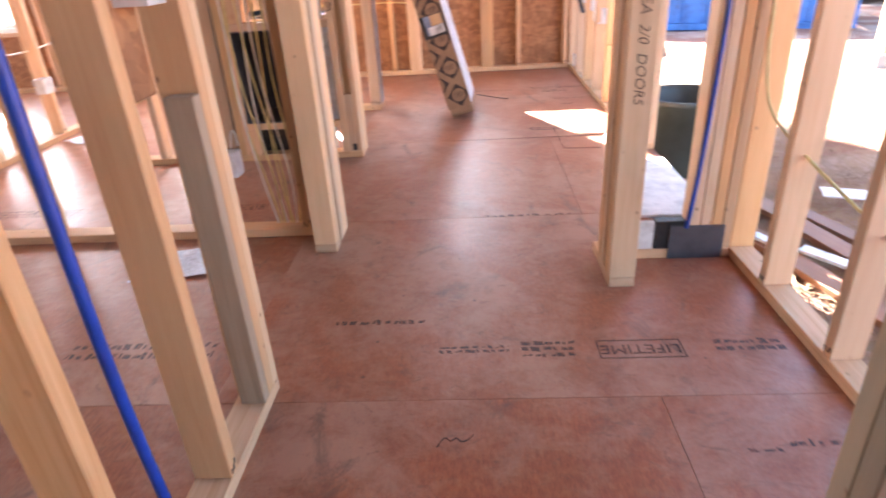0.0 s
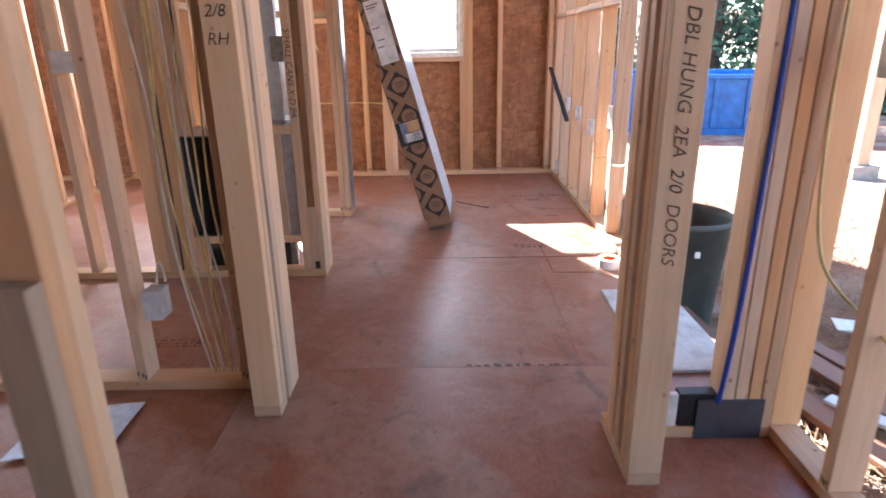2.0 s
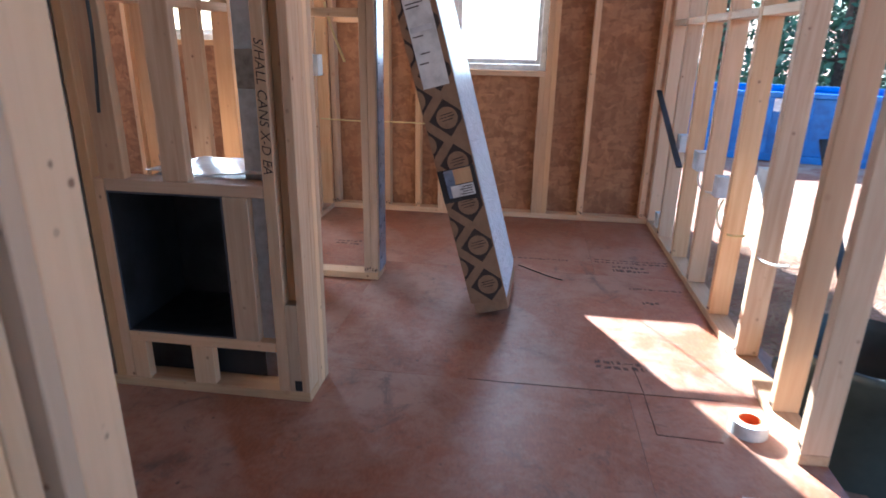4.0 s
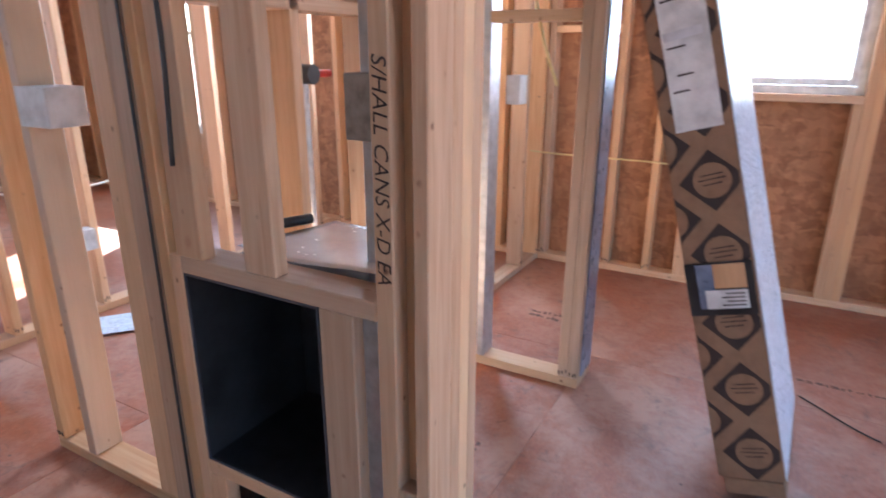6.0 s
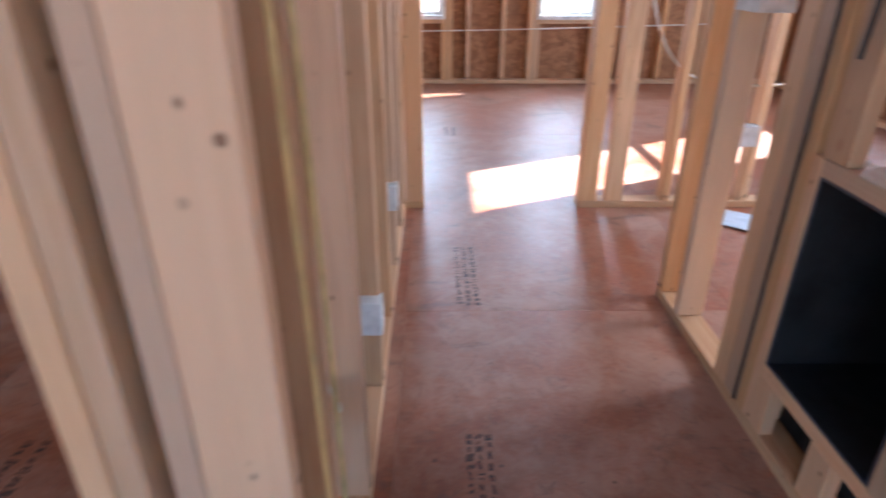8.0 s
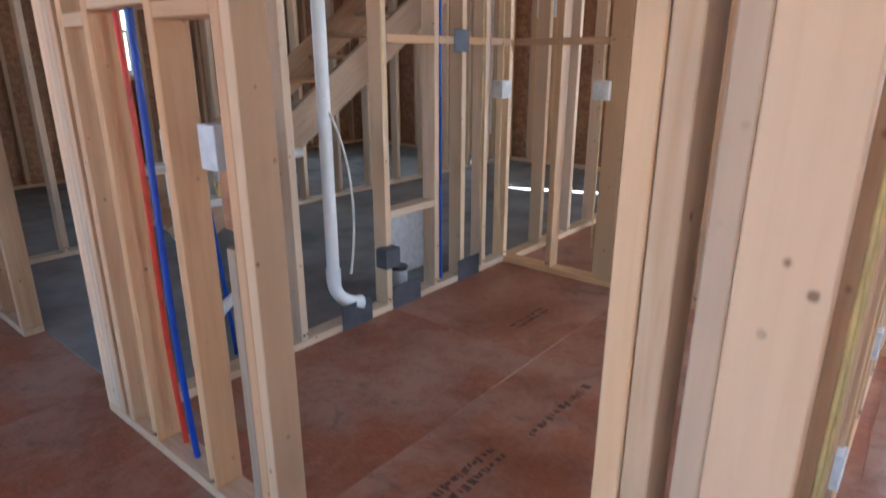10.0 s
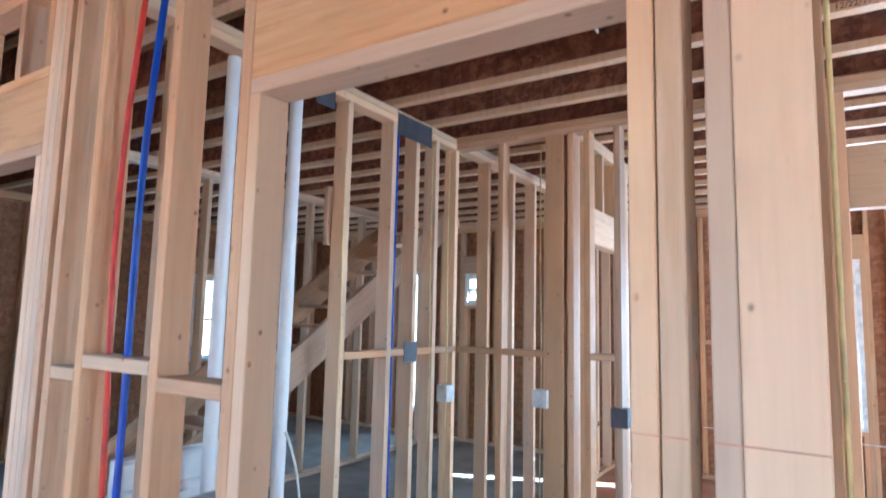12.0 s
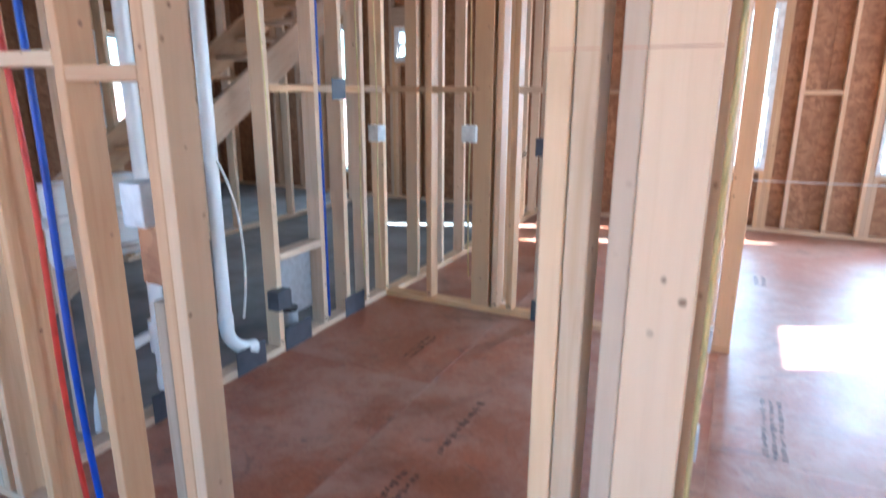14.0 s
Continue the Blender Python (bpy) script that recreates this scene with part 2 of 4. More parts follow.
LEAF = leafy("tree_leaves", (0.045, 0.105, 0.06), (0.12, 0.21, 0.11))


def pane_glass():
    m = bpy.data.materials.new("window_glass")
    m.use_nodes = True
    t = m.node_tree
    t.nodes.clear()
    out = t.nodes.new("ShaderNodeOutputMaterial")
    mixs = t.nodes.new("ShaderNodeMixShader")
    tr = t.nodes.new("ShaderNodeBsdfTransparent")
    gl = t.nodes.new("ShaderNodeBsdfGlossy")
    gl.inputs["Roughness"].default_value = 0.02
    mixs.inputs[0].default_value = 0.05
    t.links.new(tr.outputs[0], mixs.inputs[1])
    t.links.new(gl.outputs[0], mixs.inputs[2])
    t.links.new(mixs.outputs[0], out.inputs[0])
    return m


GLASS = pane_glass()

# ---- building helpers ----
BOXES = {}


def box_mesh(sx, sy, sz, mat, bev=0.0025, sub=False):
    key = (round(sx, 4), round(sy, 4), round(sz, 4), mat.name, bev)
    if key not in BOXES:
        bm = bmesh.new()
        bmesh.ops.create_cube(bm, size=1.0, matrix=Matrix.Diagonal((sx, sy, sz, 1)))
        b = min(bev, 0.3 * min(sx, sy, sz))
        if b > 0.0004:
            bmesh.ops.bevel(bm, geom=list(bm.edges), offset=b, segments=1, affect="EDGES", profile=0.5)
        me = bpy.data.meshes.new("board")
        bm.to_mesh(me)
        bm.free()
        me.materials.append(mat)
        BOXES[key] = me
    return BOXES[key]


def thing(name, at, label, category, kind="", group=""):
    """An empty that carries the parts of one thing."""
    e = new(name)
    e.location = at
    return tagged(e, label, category, group, kind)


def hang(ob, parent):
    """Make ob a part of parent without moving it."""
    base = Vector((0, 0, 0))
    up = parent
    while up:
        base += up.location
        up = up.parent
    ob.parent = parent
    ob.location = Vector(ob.location) - base
    return ob


def beam(name, parent, x0, x1, y0, y1, z0, z1, mat, bev=0.0025, tilt=(0, 0, 0), label=""):
    """A rectangular board between two corners; the grain runs along its longest side."""
    dx, dy, dz = x1 - x0, y1 - y0, z1 - z0
    if dx >= dy and dx >= dz:
        me, rot = box_mesh(dz, dy, dx, mat, bev), (0, 90, 0)
    elif dy >= dz:
        me, rot = box_mesh(dx, dz, dy, mat, bev), (-90, 0, 0)
    else:
        me, rot = box_mesh(dx, dy, dz, mat, bev), (0, 0, 0)
    ob = new(name, me)
    turn = Euler([radians(a) for a in tilt]).to_matrix() @ Euler([radians(a) for a in rot]).to_matrix()
    ob.rotation_euler = turn.to_euler()
    ob.location = ((x0 + x1) / 2, (y0 + y1) / 2, (z0 + z1) / 2)
    if label:
        tagged(ob, label)
    return hang(ob, parent) if parent else ob


def part(name, bm, mat, parent=None, at=(0, 0, 0), label="", smooth=False):
    me = bpy.data.meshes.new(name)
    if smooth:
        for f in bm.faces:
            f.smooth = True
    bm.to_mesh(me)
    bm.free()
    me.materials.append(mat)
    ob = new(name, me)
    ob.location = at
    if label:
        tagged(ob, label)
    return hang(ob, parent) if parent else ob


def tube(name, pts, radius, mat, parent=None, label="", smooth_path=True):
    """A pipe or cable along points, as a mesh."""
    cu = bpy.data.curves.new(name, "CURVE")
    cu.dimensions, cu.bevel_depth, cu.bevel_resolution = "3D", radius, 2
    sp = cu.splines.new("NURBS" if smooth_path and len(pts) > 2 else "POLY")
    sp.points.add(len(pts) - 1)
    for p, q in zip(sp.points, pts):
        p.co = (*q, 1)
    if sp.type == "NURBS":
        sp.use_endpoint_u, sp.order_u, sp.resolution_u = True, min(4, len(pts)), 6
    cu.use_fill_caps = True
    tmp = bpy.data.objects.new("tmp", cu)
    scene.collection.objects.link(tmp)
    me = bpy.data.meshes.new_from_object(tmp.evaluated_get(bpy.context.evaluated_depsgraph_get()))
    bpy.data.objects.remove(tmp)
    base = Vector(pts[0])
    me.transform(Matrix.Translation(-base))
    me.materials.clear()
    me.materials.append(mat)
    for f in me.polygons:
        f.use_smooth = True
    ob = new(name, me)
    ob.location = base
    if label:
        tagged(ob, label)
    return hang(ob, parent) if parent else ob


def lettering(name, text, size, m, mat, parent=None, label=""):
    """Flat writing, laid at the pose m."""
    cu = bpy.data.curves.new(name, "FONT")
    cu.body, cu.size = text, size
    cu.align_x, cu.align_y = "CENTER", "CENTER"
    cu.extrude = 0.0004
    if name == "handwriting":
        cu.shear, cu.offset = 0.22, -0.0002
    cu.resolution_u = 3
    tmp = bpy.data.objects.new("tmp", cu)
    scene.collection.objects.link(tmp)
    me = bpy.data.meshes.new_from_object(tmp.evaluated_get(bpy.context.evaluated_depsgraph_get()))
    bpy.data.objects.remove(tmp)
    me.materials.clear()
    me.materials.append(mat)
    ob = new(name, me)
    ob.matrix_world = m
    if label:
        tagged(ob, label)
    if parent:
        ob.parent = parent
        base = Vector((0, 0, 0))
        up = parent
        while up:
            base += up.location
            up = up.parent
        ob.matrix_basis = Matrix.Translation(-base) @ m
    return ob


T, D = 0.038, 0.089          # lumber thickness and depth
ZP, ZT = 0.038, 2.667        # top of the sole plate, underside of the top plates


def toe_nails(w, axis, at, studs):
    """Dark nail dents at the feet of the studs, three a face."""
    bm, r = bmesh.new(), random.Random(len(studs) + int(100 * abs(at)))
    for s in studs:
        for face in (at - 0.0006, at + D + 0.0006):
            for k in (-0.011, 0.0, 0.011):
                p, z = s + k + r.uniform(-0.003, 0.003), r.uniform(0.052, 0.068)
                c = (face, p, z) if axis == "y" else (p, face, z)
                size = (0.0012, 0.005, 0.015, 1) if axis == "y" else (0.005, 0.0012, 0.015, 1)
                bmesh.ops.create_cube(bm, size=1.0, matrix=Matrix.Translation(c) @ Matrix.Diagonal(size))
    if studs:
        tagged(part("nail_dents", bm, CABLE_B, w), "dark nail dents at the stud feet", kind="stuff")
    else:
        bm.free()


def frame_wall(name, label, axis, at, a0, a1, studs, gaps=(), mat=PINE, top=True, z1=ZT, plate_mat=None):
    """A stud wall. axis: the way it runs; at: its near face's coordinate (depth goes up from it); a0..a1: its run;
    studs: places of stud centres; gaps: stretches of sole plate left out."""
    w = thing(name, (at, a0, 0) if axis == "y" else (a0, at, 0), label, "stud wall", "structure")
    pm = plate_mat or mat

    def put(nm, p0, p1, z0, zz, mm=mat, d0=0.0, d1=D):
        if axis == "y":
            return beam(nm, w, at + d0, at + d1, p0, p1, z0, zz, mm)
        return beam(nm, w, p0, p1, at + d0, at + d1, z0, zz, mm)
    runs, start = [], a0
    for g0, g1 in sorted(gaps):
        if g0 > start:
            runs.append((start, g0))
        start = g1
    if a1 > start:
        runs.append((start, a1))
    for p0, p1 in runs:
        put("sole_plate", p0, p1, 0.0005, ZP, pm)
    if top:
        put("top_plate", a0, a1, z1 + 0.0005, z1 + T, pm)
        put("top_plate", a0, a1, z1 + T + 0.0005, z1 + 2 * T, pm)
    for s in studs:
        put("stud", s - T / 2, s + T / 2, ZP + 0.0005, z1)
    toe_nails(w, axis, at, studs)
    return w, put


def spaced(a, b, step=0.406):
    n = int((b - a) / step + 1e-6)
    return [a + i * step for i in range(n + 1)]

# ---- shell: floor, ceiling, framed walls ----
X0, Y0 = -5.80, -6.0


def window(name, axis, at, out, a0, a1, z0, z1, wall, cols=2, rows=2):
    """A white single-hung window in an outer wall, with its rough sill, jamb studs and header in the wall's framing.
    at: inner face; out: outer face; a0..a1 and z0..z1: the clear opening."""
    lo, hi = min(at, out), max(at, out)

    def bar(nm, p0, p1, q0, q1, d0, d1, mat, parent):
        if axis == "x":
            return beam(nm, parent, p0, p1, d0, d1, q0, q1, mat)
        return beam(nm, parent, d0, d1, p0, p1, q0, q1, mat)
    bar("rough_sill", a0 - 0.04, a1 + 0.04, z0 - 0.078, z0 - 0.04, lo + 0.001, lo + D, PINE, wall)
    for p in (a0 - 0.0785, a1 + 0.0405):
        bar("trimmer", p, p + T, ZP, z1 + 0.045, lo + 0.001, lo + D, PINE, wall)
    for p in (a0 - 0.117, a1 + 0.079):
        bar("king_stud", p, p + T, ZP, ZT, lo + 0.001, lo + D, PINE, wall)
    bar("header", a0 - 0.0785, a1 + 0.0785, z1 + 0.0455, z1 + 0.27, lo + 0.001, lo + D, GLULAM, wall)
    n = max(2, round((a1 - a0) / 0.4) + 1)
    for i in range(n):
        p = a0 - 0.04 + (a1 - a0 + 0.08 - T) * i / (n - 1)
        bar("cripple", p, p + T, ZP, z0 - 0.0785, lo + 0.001, lo + D, PINE, wall)
    w = thing(name, (a0, lo, z0) if axis == "x" else (lo, a0, z0), "white vinyl window with thin bars and clear panes", "window", "structure")
    f0, f1 = lo + 0.045, hi + 0.012
    bar("jamb", a0 - 0.039, a0, z0 - 0.039, z1 + 0.039, f0, f1, WHITE, w)
    bar("jamb", a1, a1 + 0.039, z0 - 0.039, z1 + 0.039, f0, f1, WHITE, w)
    bar("window_sill", a0 + 0.0005, a1 - 0.0005, z0 - 0.039, z0, f0 - 0.008, f1 + 0.02, WHITE, w)
    bar("window_head", a0 + 0.0005, a1 - 0.0005, z1, z1 + 0.039, f0, f1, WHITE, w)
    zm = z0 + (z1 - z0) * 0.48
    mid = (f0 + f1) / 2
    for s0, s1, d in ((z0, zm + 0.015, mid - 0.016), (zm - 0.015, z1, mid + 0.012)):
        for p in (a0 + 0.0005, a1 - 0.0305):
            bar("sash_stile", p, p + 0.03, s0 + 0.001, s1 - 0.001, d - 0.012, d + 0.012, WHITE, w)
        bar("sash_rail", a0 + 0.031, a1 - 0.031, s0 + 0.001, s0 + 0.034, d - 0.012, d + 0.012, WHITE, w)
        bar("sash_rail", a0 + 0.031, a1 - 0.031, s1 - 0.031, s1 - 0.001, d - 0.012, d + 0.012, WHITE, w)
        for i in range(1, cols):
            p = a0 + (a1 - a0) * i / cols
            bar("muntin", p - 0.0025, p + 0.0025, s0 + 0.035, s1 - 0.032, d - 0.004, d + 0.004, WHITE, w)
        pane = bar("pane", a0 + 0.031, a1 - 0.031, s0 + 0.035, s1 - 0.032, d + 0.005, d + 0.009, GLASS, w)
        pane.visible_shadow = False
    return w


def sheath(wall, axis, o0, o1, a0, a1, holes, seams=()):
    """Strand board sheets on an outer wall between o0 and o1, cut round the holes (a0, a1, z0, z1)."""
    cuts = sorted({a0, a1, *seams, *[h[0] - 0.035 for h in holes], *[h[1] + 0.035 for h in holes]})
    for p, q in zip(cuts, cuts[1:]):
        if q - p < 0.01:
            continue
        mid = (p + q) / 2
        zz = [(-0.28, 0.6695), (0.6695, 1.8865), (1.8865, 3.05)]
        for h in holes:
            if h[0] - 0.036 <= mid <= h[1] + 0.036:
                zz = [(-0.28, h[2] - 0.035), (h[3] + 0.035, 3.05)]
        for z0, z1 in zz:
            if axis == "x":
                beam("sheathing_sheet", wall, p, q, o0, o1, z0, z1, OSB, 0.002)
            else:
                beam("sheathing_sheet", wall, o0, o1, p, q, z0, z1, OSB, 0.002)


# wall with the door opening
w1, put1 = frame_wall("wall_hall", "pine stud wall with door opening, blocking and water pipes", "y", -D, -1.0565, 0.9295,
                      [-0.348, -0.712], gaps=[(0.0, 0.848)], mat=PINE)
put1("trimmer", -0.038, 0.0, ZP + 0.0005, 2.085, PINE_PALE)
put1("king_stud", -0.0765, -0.0385, ZP + 0.0005, ZT)
put1("stud", -0.1155, -0.0775, ZP + 0.0005, 0.85, PINE_GREY, 0.024, D)
put1("trimmer", 0.8485, 0.8885, ZP + 0.0005, 2.085, PINE_PALE)
put1("king_stud", 0.8915, 0.9295, ZP + 0.0005, ZT, PINE_PALE)
put1("header_plate", -0.038, 0.891, 2.0855, 2.1235, PINE_PALE)
put1("header_plate", -0.038, 0.891, 2.3575, 2.3955, PINE)
for d0, d1 in ((0.0015, 0.0435), (0.0445, 0.0875)):
    beam("header", w1, -D + d0, -D + d1, -0.038, 0.891, 2.124, 2.357, GLULAM)
for y in (-0.019, 0.06, 0.25, 0.55, 0.80, 0.871):
    put1("cripple", y - T / 2, y + T / 2, 2.396, ZT)
put1("block", -0.868, -0.732, 1.363, 1.40, PINE_PALE)
put1("block", -0.6925, -0.3675, 1.404, 1.442, PINE_PALE)
put1("block", -0.3285, -0.077, 1.368, 1.405, PINE)
beam("sheathing_block", w1, -0.086, -0.070, -0.235, -0.117, 0.86, 1.12, OSB)
for y0 in (-1.0565, -1.018, -0.9795):
    put1("king_stud", y0, y0 + T - 0.0005, ZP + 0.0005, ZT, PINE_PALE if y0 < -1.0 else PINE)
put1("stud", -0.908, -0.87, ZP + 0.0005, ZT, GLULAM)

wd, putd = frame_wall("wall_hall_south", "pine stud wall with a second door header", "y", -D, Y0 + D, -1.057,
                      spaced(-5.6, -2.3), gaps=[(-2.05, -1.0955)], mat=PINE)
putd("trimmer", -1.0955, -1.0575, ZP + 0.0005, 2.071, PINE_PALE)
putd("header_plate", -2.05, -1.0575, 2.0715, 2.1095, PINE)
beam("header", wd, -D + 0.002, -0.002, -2.05, -1.0575, 2.11, 2.34, GLULAM)
putd("header_plate", -2.05, -1.0575, 2.3405, 2.378, PINE)
for y in (-1.077, -1.3, -1.7):
    putd("cripple", y - T / 2, y + T / 2, 2.3785, ZT)
putd("stud", -2.09, -2.051, ZP + 0.0005, ZT)

# corridor south wall
w2, put2 = frame_wall("wall_corridor", "pine stud wall along the corridor with hanging cables", "x", 1.02, -2.398, -0.0895,
                      [-0.16, -0.53, -0.93, -1.31, -1.70, -2.10, -2.375], mat=PINE)
beam("stud", w2, -D, 0.0, 0.960, 0.9955, 0.0005, ZT, PINE_PALE)
beam("stud", w2, -T, 0.0, 0.9965, 1.0965, 0.0005, ZT, PINE_PALE)
beam("stud", w2, -D, -0.051, 0.9965, 1.0725, 0.0005, ZT, PINE)
beam("top_plate", w2, -D, 0.0, 0.930, 1.0195, ZT + 0.0005, ZT + 2 * T, PINE)

w3, put3 = frame_wall("wall_west_room", "pine stud wall with wide openings to the west room", "y", -2.40 - D, -0.93, 4.709,
                      [-0.60, -0.142, -0.045, 0.13, 0.30, 0.70, 2.46, 2.87, 3.27, 3.68, 4.09, 4.5],
                      gaps=[(0.155, 0.28), (1.206, 2.010)], mat=PINE)
put3("flat_stud", -0.30, -0.185, ZP + 0.0005, ZT, GLULAM, 0.045, D)
for y0, y1 in ((-0.90, -0.62), (-0.58, -0.301), (-0.025, 0.11)):
    put3("block", y0, y1, 1.345, 1.383, PINE, 0.0, 0.0885)
for y0 in (1.025, 1.1165, 2.0105, 2.145):
    put3("flat_stud", y0, y0 + 0.0885, ZP + 0.0005, ZT, PINE, 0.045, D)
put3("stud", 2.0105, 2.0485, ZP + 0.0005, ZT, PINE, 0.0, 0.0445)
put3("header", 1.2055, 2.0100, 2.11, 2.40, GLULAM)

# wall round the black metal box
w4, put4 = frame_wall("wall_box", "pine stud wall framing a black metal box", "x", 2.12, -1.50, -0.089,
                      [-1.48], mat=PINE)
put4("stud", -1.33, -1.292, ZP + 0.0005, ZT, PINE_PALE)
put4("stud", -0.985, -0.9135, ZP + 0.0005, ZT, GLULAM, 0.0, T)
put4("stud", -0.9125, -0.842, ZP + 0.0005, ZT, GLULAM, 0.0, T)
put4("stud", -0.834, -0.797, ZP + 0.0005, ZT, GLULAM)
put4("stud", -0.7965, -0.7585, ZP + 0.0005, 0.785, PINE)
put4("king_stud", -0.205, -0.1635, ZP + 0.0005, ZT, GLULAM)
# Browner lumber puts the shade of slot and front strip into the colour.
put4("block", -0.163, -0.122, ZP + 0.0005, 0.376, GLULAM)
put4("king_stud", -0.163, -0.122, 0.3765, ZT, GLULAM, 0.04, D)
beam("king_stud", w4, -0.1215, -0.09, 2.1205, 2.2085, ZP + 0.0005, ZT, PINE)
for i in range(3):
    beam("king_stud", w4, -0.1775, -0.09, 2.2095 + i * 0.038, 2.247 + i * 0.038, 0.0005, ZT, PINE_PALE if i % 2 else PINE)
put4("rail", -0.758, -0.2055, 0.7445, 0.785)
put4("rail", -0.758, -0.2055, 0.19, 0.2275)
put4("cripple", -0.525, -0.445, ZP + 0.0005, 0.1895, PINE, 0.0, T)
put4("cripple", -0.757, -0.70, ZP + 0.0005, 0.1895, PINE, 0.0, T)
put4("stud", -0.349, -0.263, 0.228, 0.744, GLULAM, 0.0, T)
put4("stud", -0.547, -0.458, 0.7855, ZT, PINE, 0.0, T)
put4("stud", -0.769, -0.68, 0.7855, ZT, PINE, 0.0, T)
beam("bolt_hole", w4, -0.143, -0.117, 2.1185, 2.1195, 0.045, 0.085, BLACK, 0.0005, label="dark square notch near the floor")

w5, put5 = frame_wall("wall_closet", "short pine stud wall beside a blue-filmed edge", "x", 3.30, -0.82, -0.13,
                      [-0.15, -0.189, -0.62], mat=PINE_PALE)
put5("metal_stud", -0.56, -0.53, ZP + 0.0005, ZT, GALV)
put5("rail", -0.54, -0.21, 1.335, 1.373)
beam("stud", w5, -0.218, -0.13, 3.3895, 3.427, 0.0005, ZT, PINE_PALE)
beam("stud", w5, -0.218, -0.13, 3.4275, 3.465, 0.0005, ZT, PINE)
w6, put6 = frame_wall("wall_closet_side", "pine stud wall closing the closet", "y", -0.912, 3.30, 4.708,
                      [3.32, 3.62, 4.03, 4.43, 4.688], mat=PINE)
w6b, put6b = frame_wall("wall_bath_rear", "pine stud wall behind the metal box", "y", -0.912, 2.2095, 3.299,
                        [2.23, 2.63, 2.97, 3.25], mat=PINE)
put6b("rail", 2.25, 3.23, 1.345, 1.383)

w7, put7 = frame_wall("wall_north", "outer pine stud wall with strand board sheathing", "x", 4.71, X0, 1.52,
                      [-5.78, -5.37, -4.97, -3.60, -3.19, -2.79, -2.38, -0.98, -0.80, -0.40, -0.17, 1.04, 1.48], mat=PINE)
put7("rail", -0.78, -0.42, 1.345, 1.383)
n1 = (0.10, 0.68, 1.09, 2.06)
n2 = (-4.56, -3.86, 0.62, 2.20)
window("window_1", "x", 4.71, 4.811, *n1, w7)
window("window_2", "x", 4.71, 4.811, *n2, w7)
n3 = (-2.15, -1.20, 1.25, 2.16)
window("window_9", "x", 4.71, 4.811, *n3, w7)
sheath(w7, "x", 4.7995, 4.811, X0 - 0.1, 1.62, [n1, n2, n3], (-4.7, -3.4, -0.9, 1.03))

w8, put8 = frame_wall("wall_east", "open outer pine stud wall without sheathing", "y", 1.52, -5.99, 4.709,
                      [-5.8, -5.4, -5.0, -4.6, -4.2, -3.8, -3.4, -3.0, -2.6, -2.2, -1.8, -1.40, -0.99, -0.365, 0.04, 0.446, 0.735, 0.84, 1.06, 2.065, 2.30, 2.70, 3.10, 3.51, 3.91, 4.31, 4.69], gaps=[(1.08, 2.045)], mat=PINE)
for a, b in ((2.72, 3.08), (3.12, 3.49), (3.53, 3.89), (3.93, 4.29), (4.33, 4.67)):
    put8("rail", a, b, 1.352, 1.388, PINE_PALE)
put8("header", 1.08, 2.045, 2.11, 2.40, GLULAM)
# Unseen sheets added at the south end to limit fill light.
sheath(w8, "y", 1.6095, 1.621, -6.0, -3.0, [], (-4.8,))

w9, put9 = frame_wall("wall_chase", "pine closet wall with a wide opening and handwritten notes", "y", 1.03, -2.6, 0.711,
                      [-2.58, -2.2, -1.8, -1.4, -1.0], gaps=[(-0.745, 0.505)], mat=PINE)
# Grey-brown pine puts the shadow on this near post into its colour.
put9("stud", -0.7835, -0.7455, ZP + 0.0005, 2.11, PINE_GREY)
put9("king_stud", -0.822, -0.784, ZP + 0.0005, ZT, PINE_GREY)
put9("header", -0.7835, 0.5425, 2.1105, 2.41, GLULAM)
for i, y in enumerate((0.505, 0.5435, 0.615, 0.672)):
    put9("stud", y, y + T - 0.0005, ZP + 0.0005, ZT if i else 2.11, PINE if i else PINE_PALE)
wch, _ = frame_wall("wall_chase_return", "short pine wall across the pipe chase", "x", 0.7115, 1.03, 1.5195, [], mat=PINE)
for x in (1.05, 1.36, 1.40, 1.44, 1.48):
    beam("stud", wch, x, x + 0.037, 0.7115, 0.80, ZP + 0.0005, ZT, PINE if x > 1.4 else PINE_PALE)

# bath wall with plates and pipes, and the walls beyond it
wa, puta = frame_wall("wall_bath", "pine stud wall with nail plates and pipes", "x", -1.02, -2.489, -0.0895,
                      [-0.40, -0.80, -1.355, -1.735, -1.965, -2.18, -2.42], mat=PINE_PALE)
for a, b in ((-1.715, -1.375), (-1.945, -1.755), (-2.16, -1.985), (-2.40, -2.20)):
    puta("block", a, b, 1.345, 1.383, PINE)
puta("block", -1.715, -1.375, 0.50, 0.538, PINE_PALE)
puta("splice_block", -1.40, -1.31, 1.92, 2.22, PINE, -0.03, -0.001)
# Paler pine puts the bright light on these far studs into the colour.
we, pute = frame_wall("wall_linen", "pine stud wall with a doorway header, paled for the light on it", "x", -0.22, -4.6, -2.49,
                      [-2.51, -2.62, -3.5, -3.55, -3.95, -4.35], gaps=[(-3.48, -2.66)], mat=PINE_PALE)
pute("header", -3.5, -2.64, 2.05, 2.28, PINE_PALE)
for x in (-2.75, -3.0, -3.3):
    pute("cripple", x, x + T, 2.281, ZT, PINE_PALE)
wf, putf = frame_wall("wall_rear_hall", "pine stud wall of the rear hall", "x", -0.98, -5.79, -2.4905,
                      [-2.8, -3.2, -3.6, -4.0, -4.4, -4.8, -5.2, -5.6], mat=PINE_PALE)
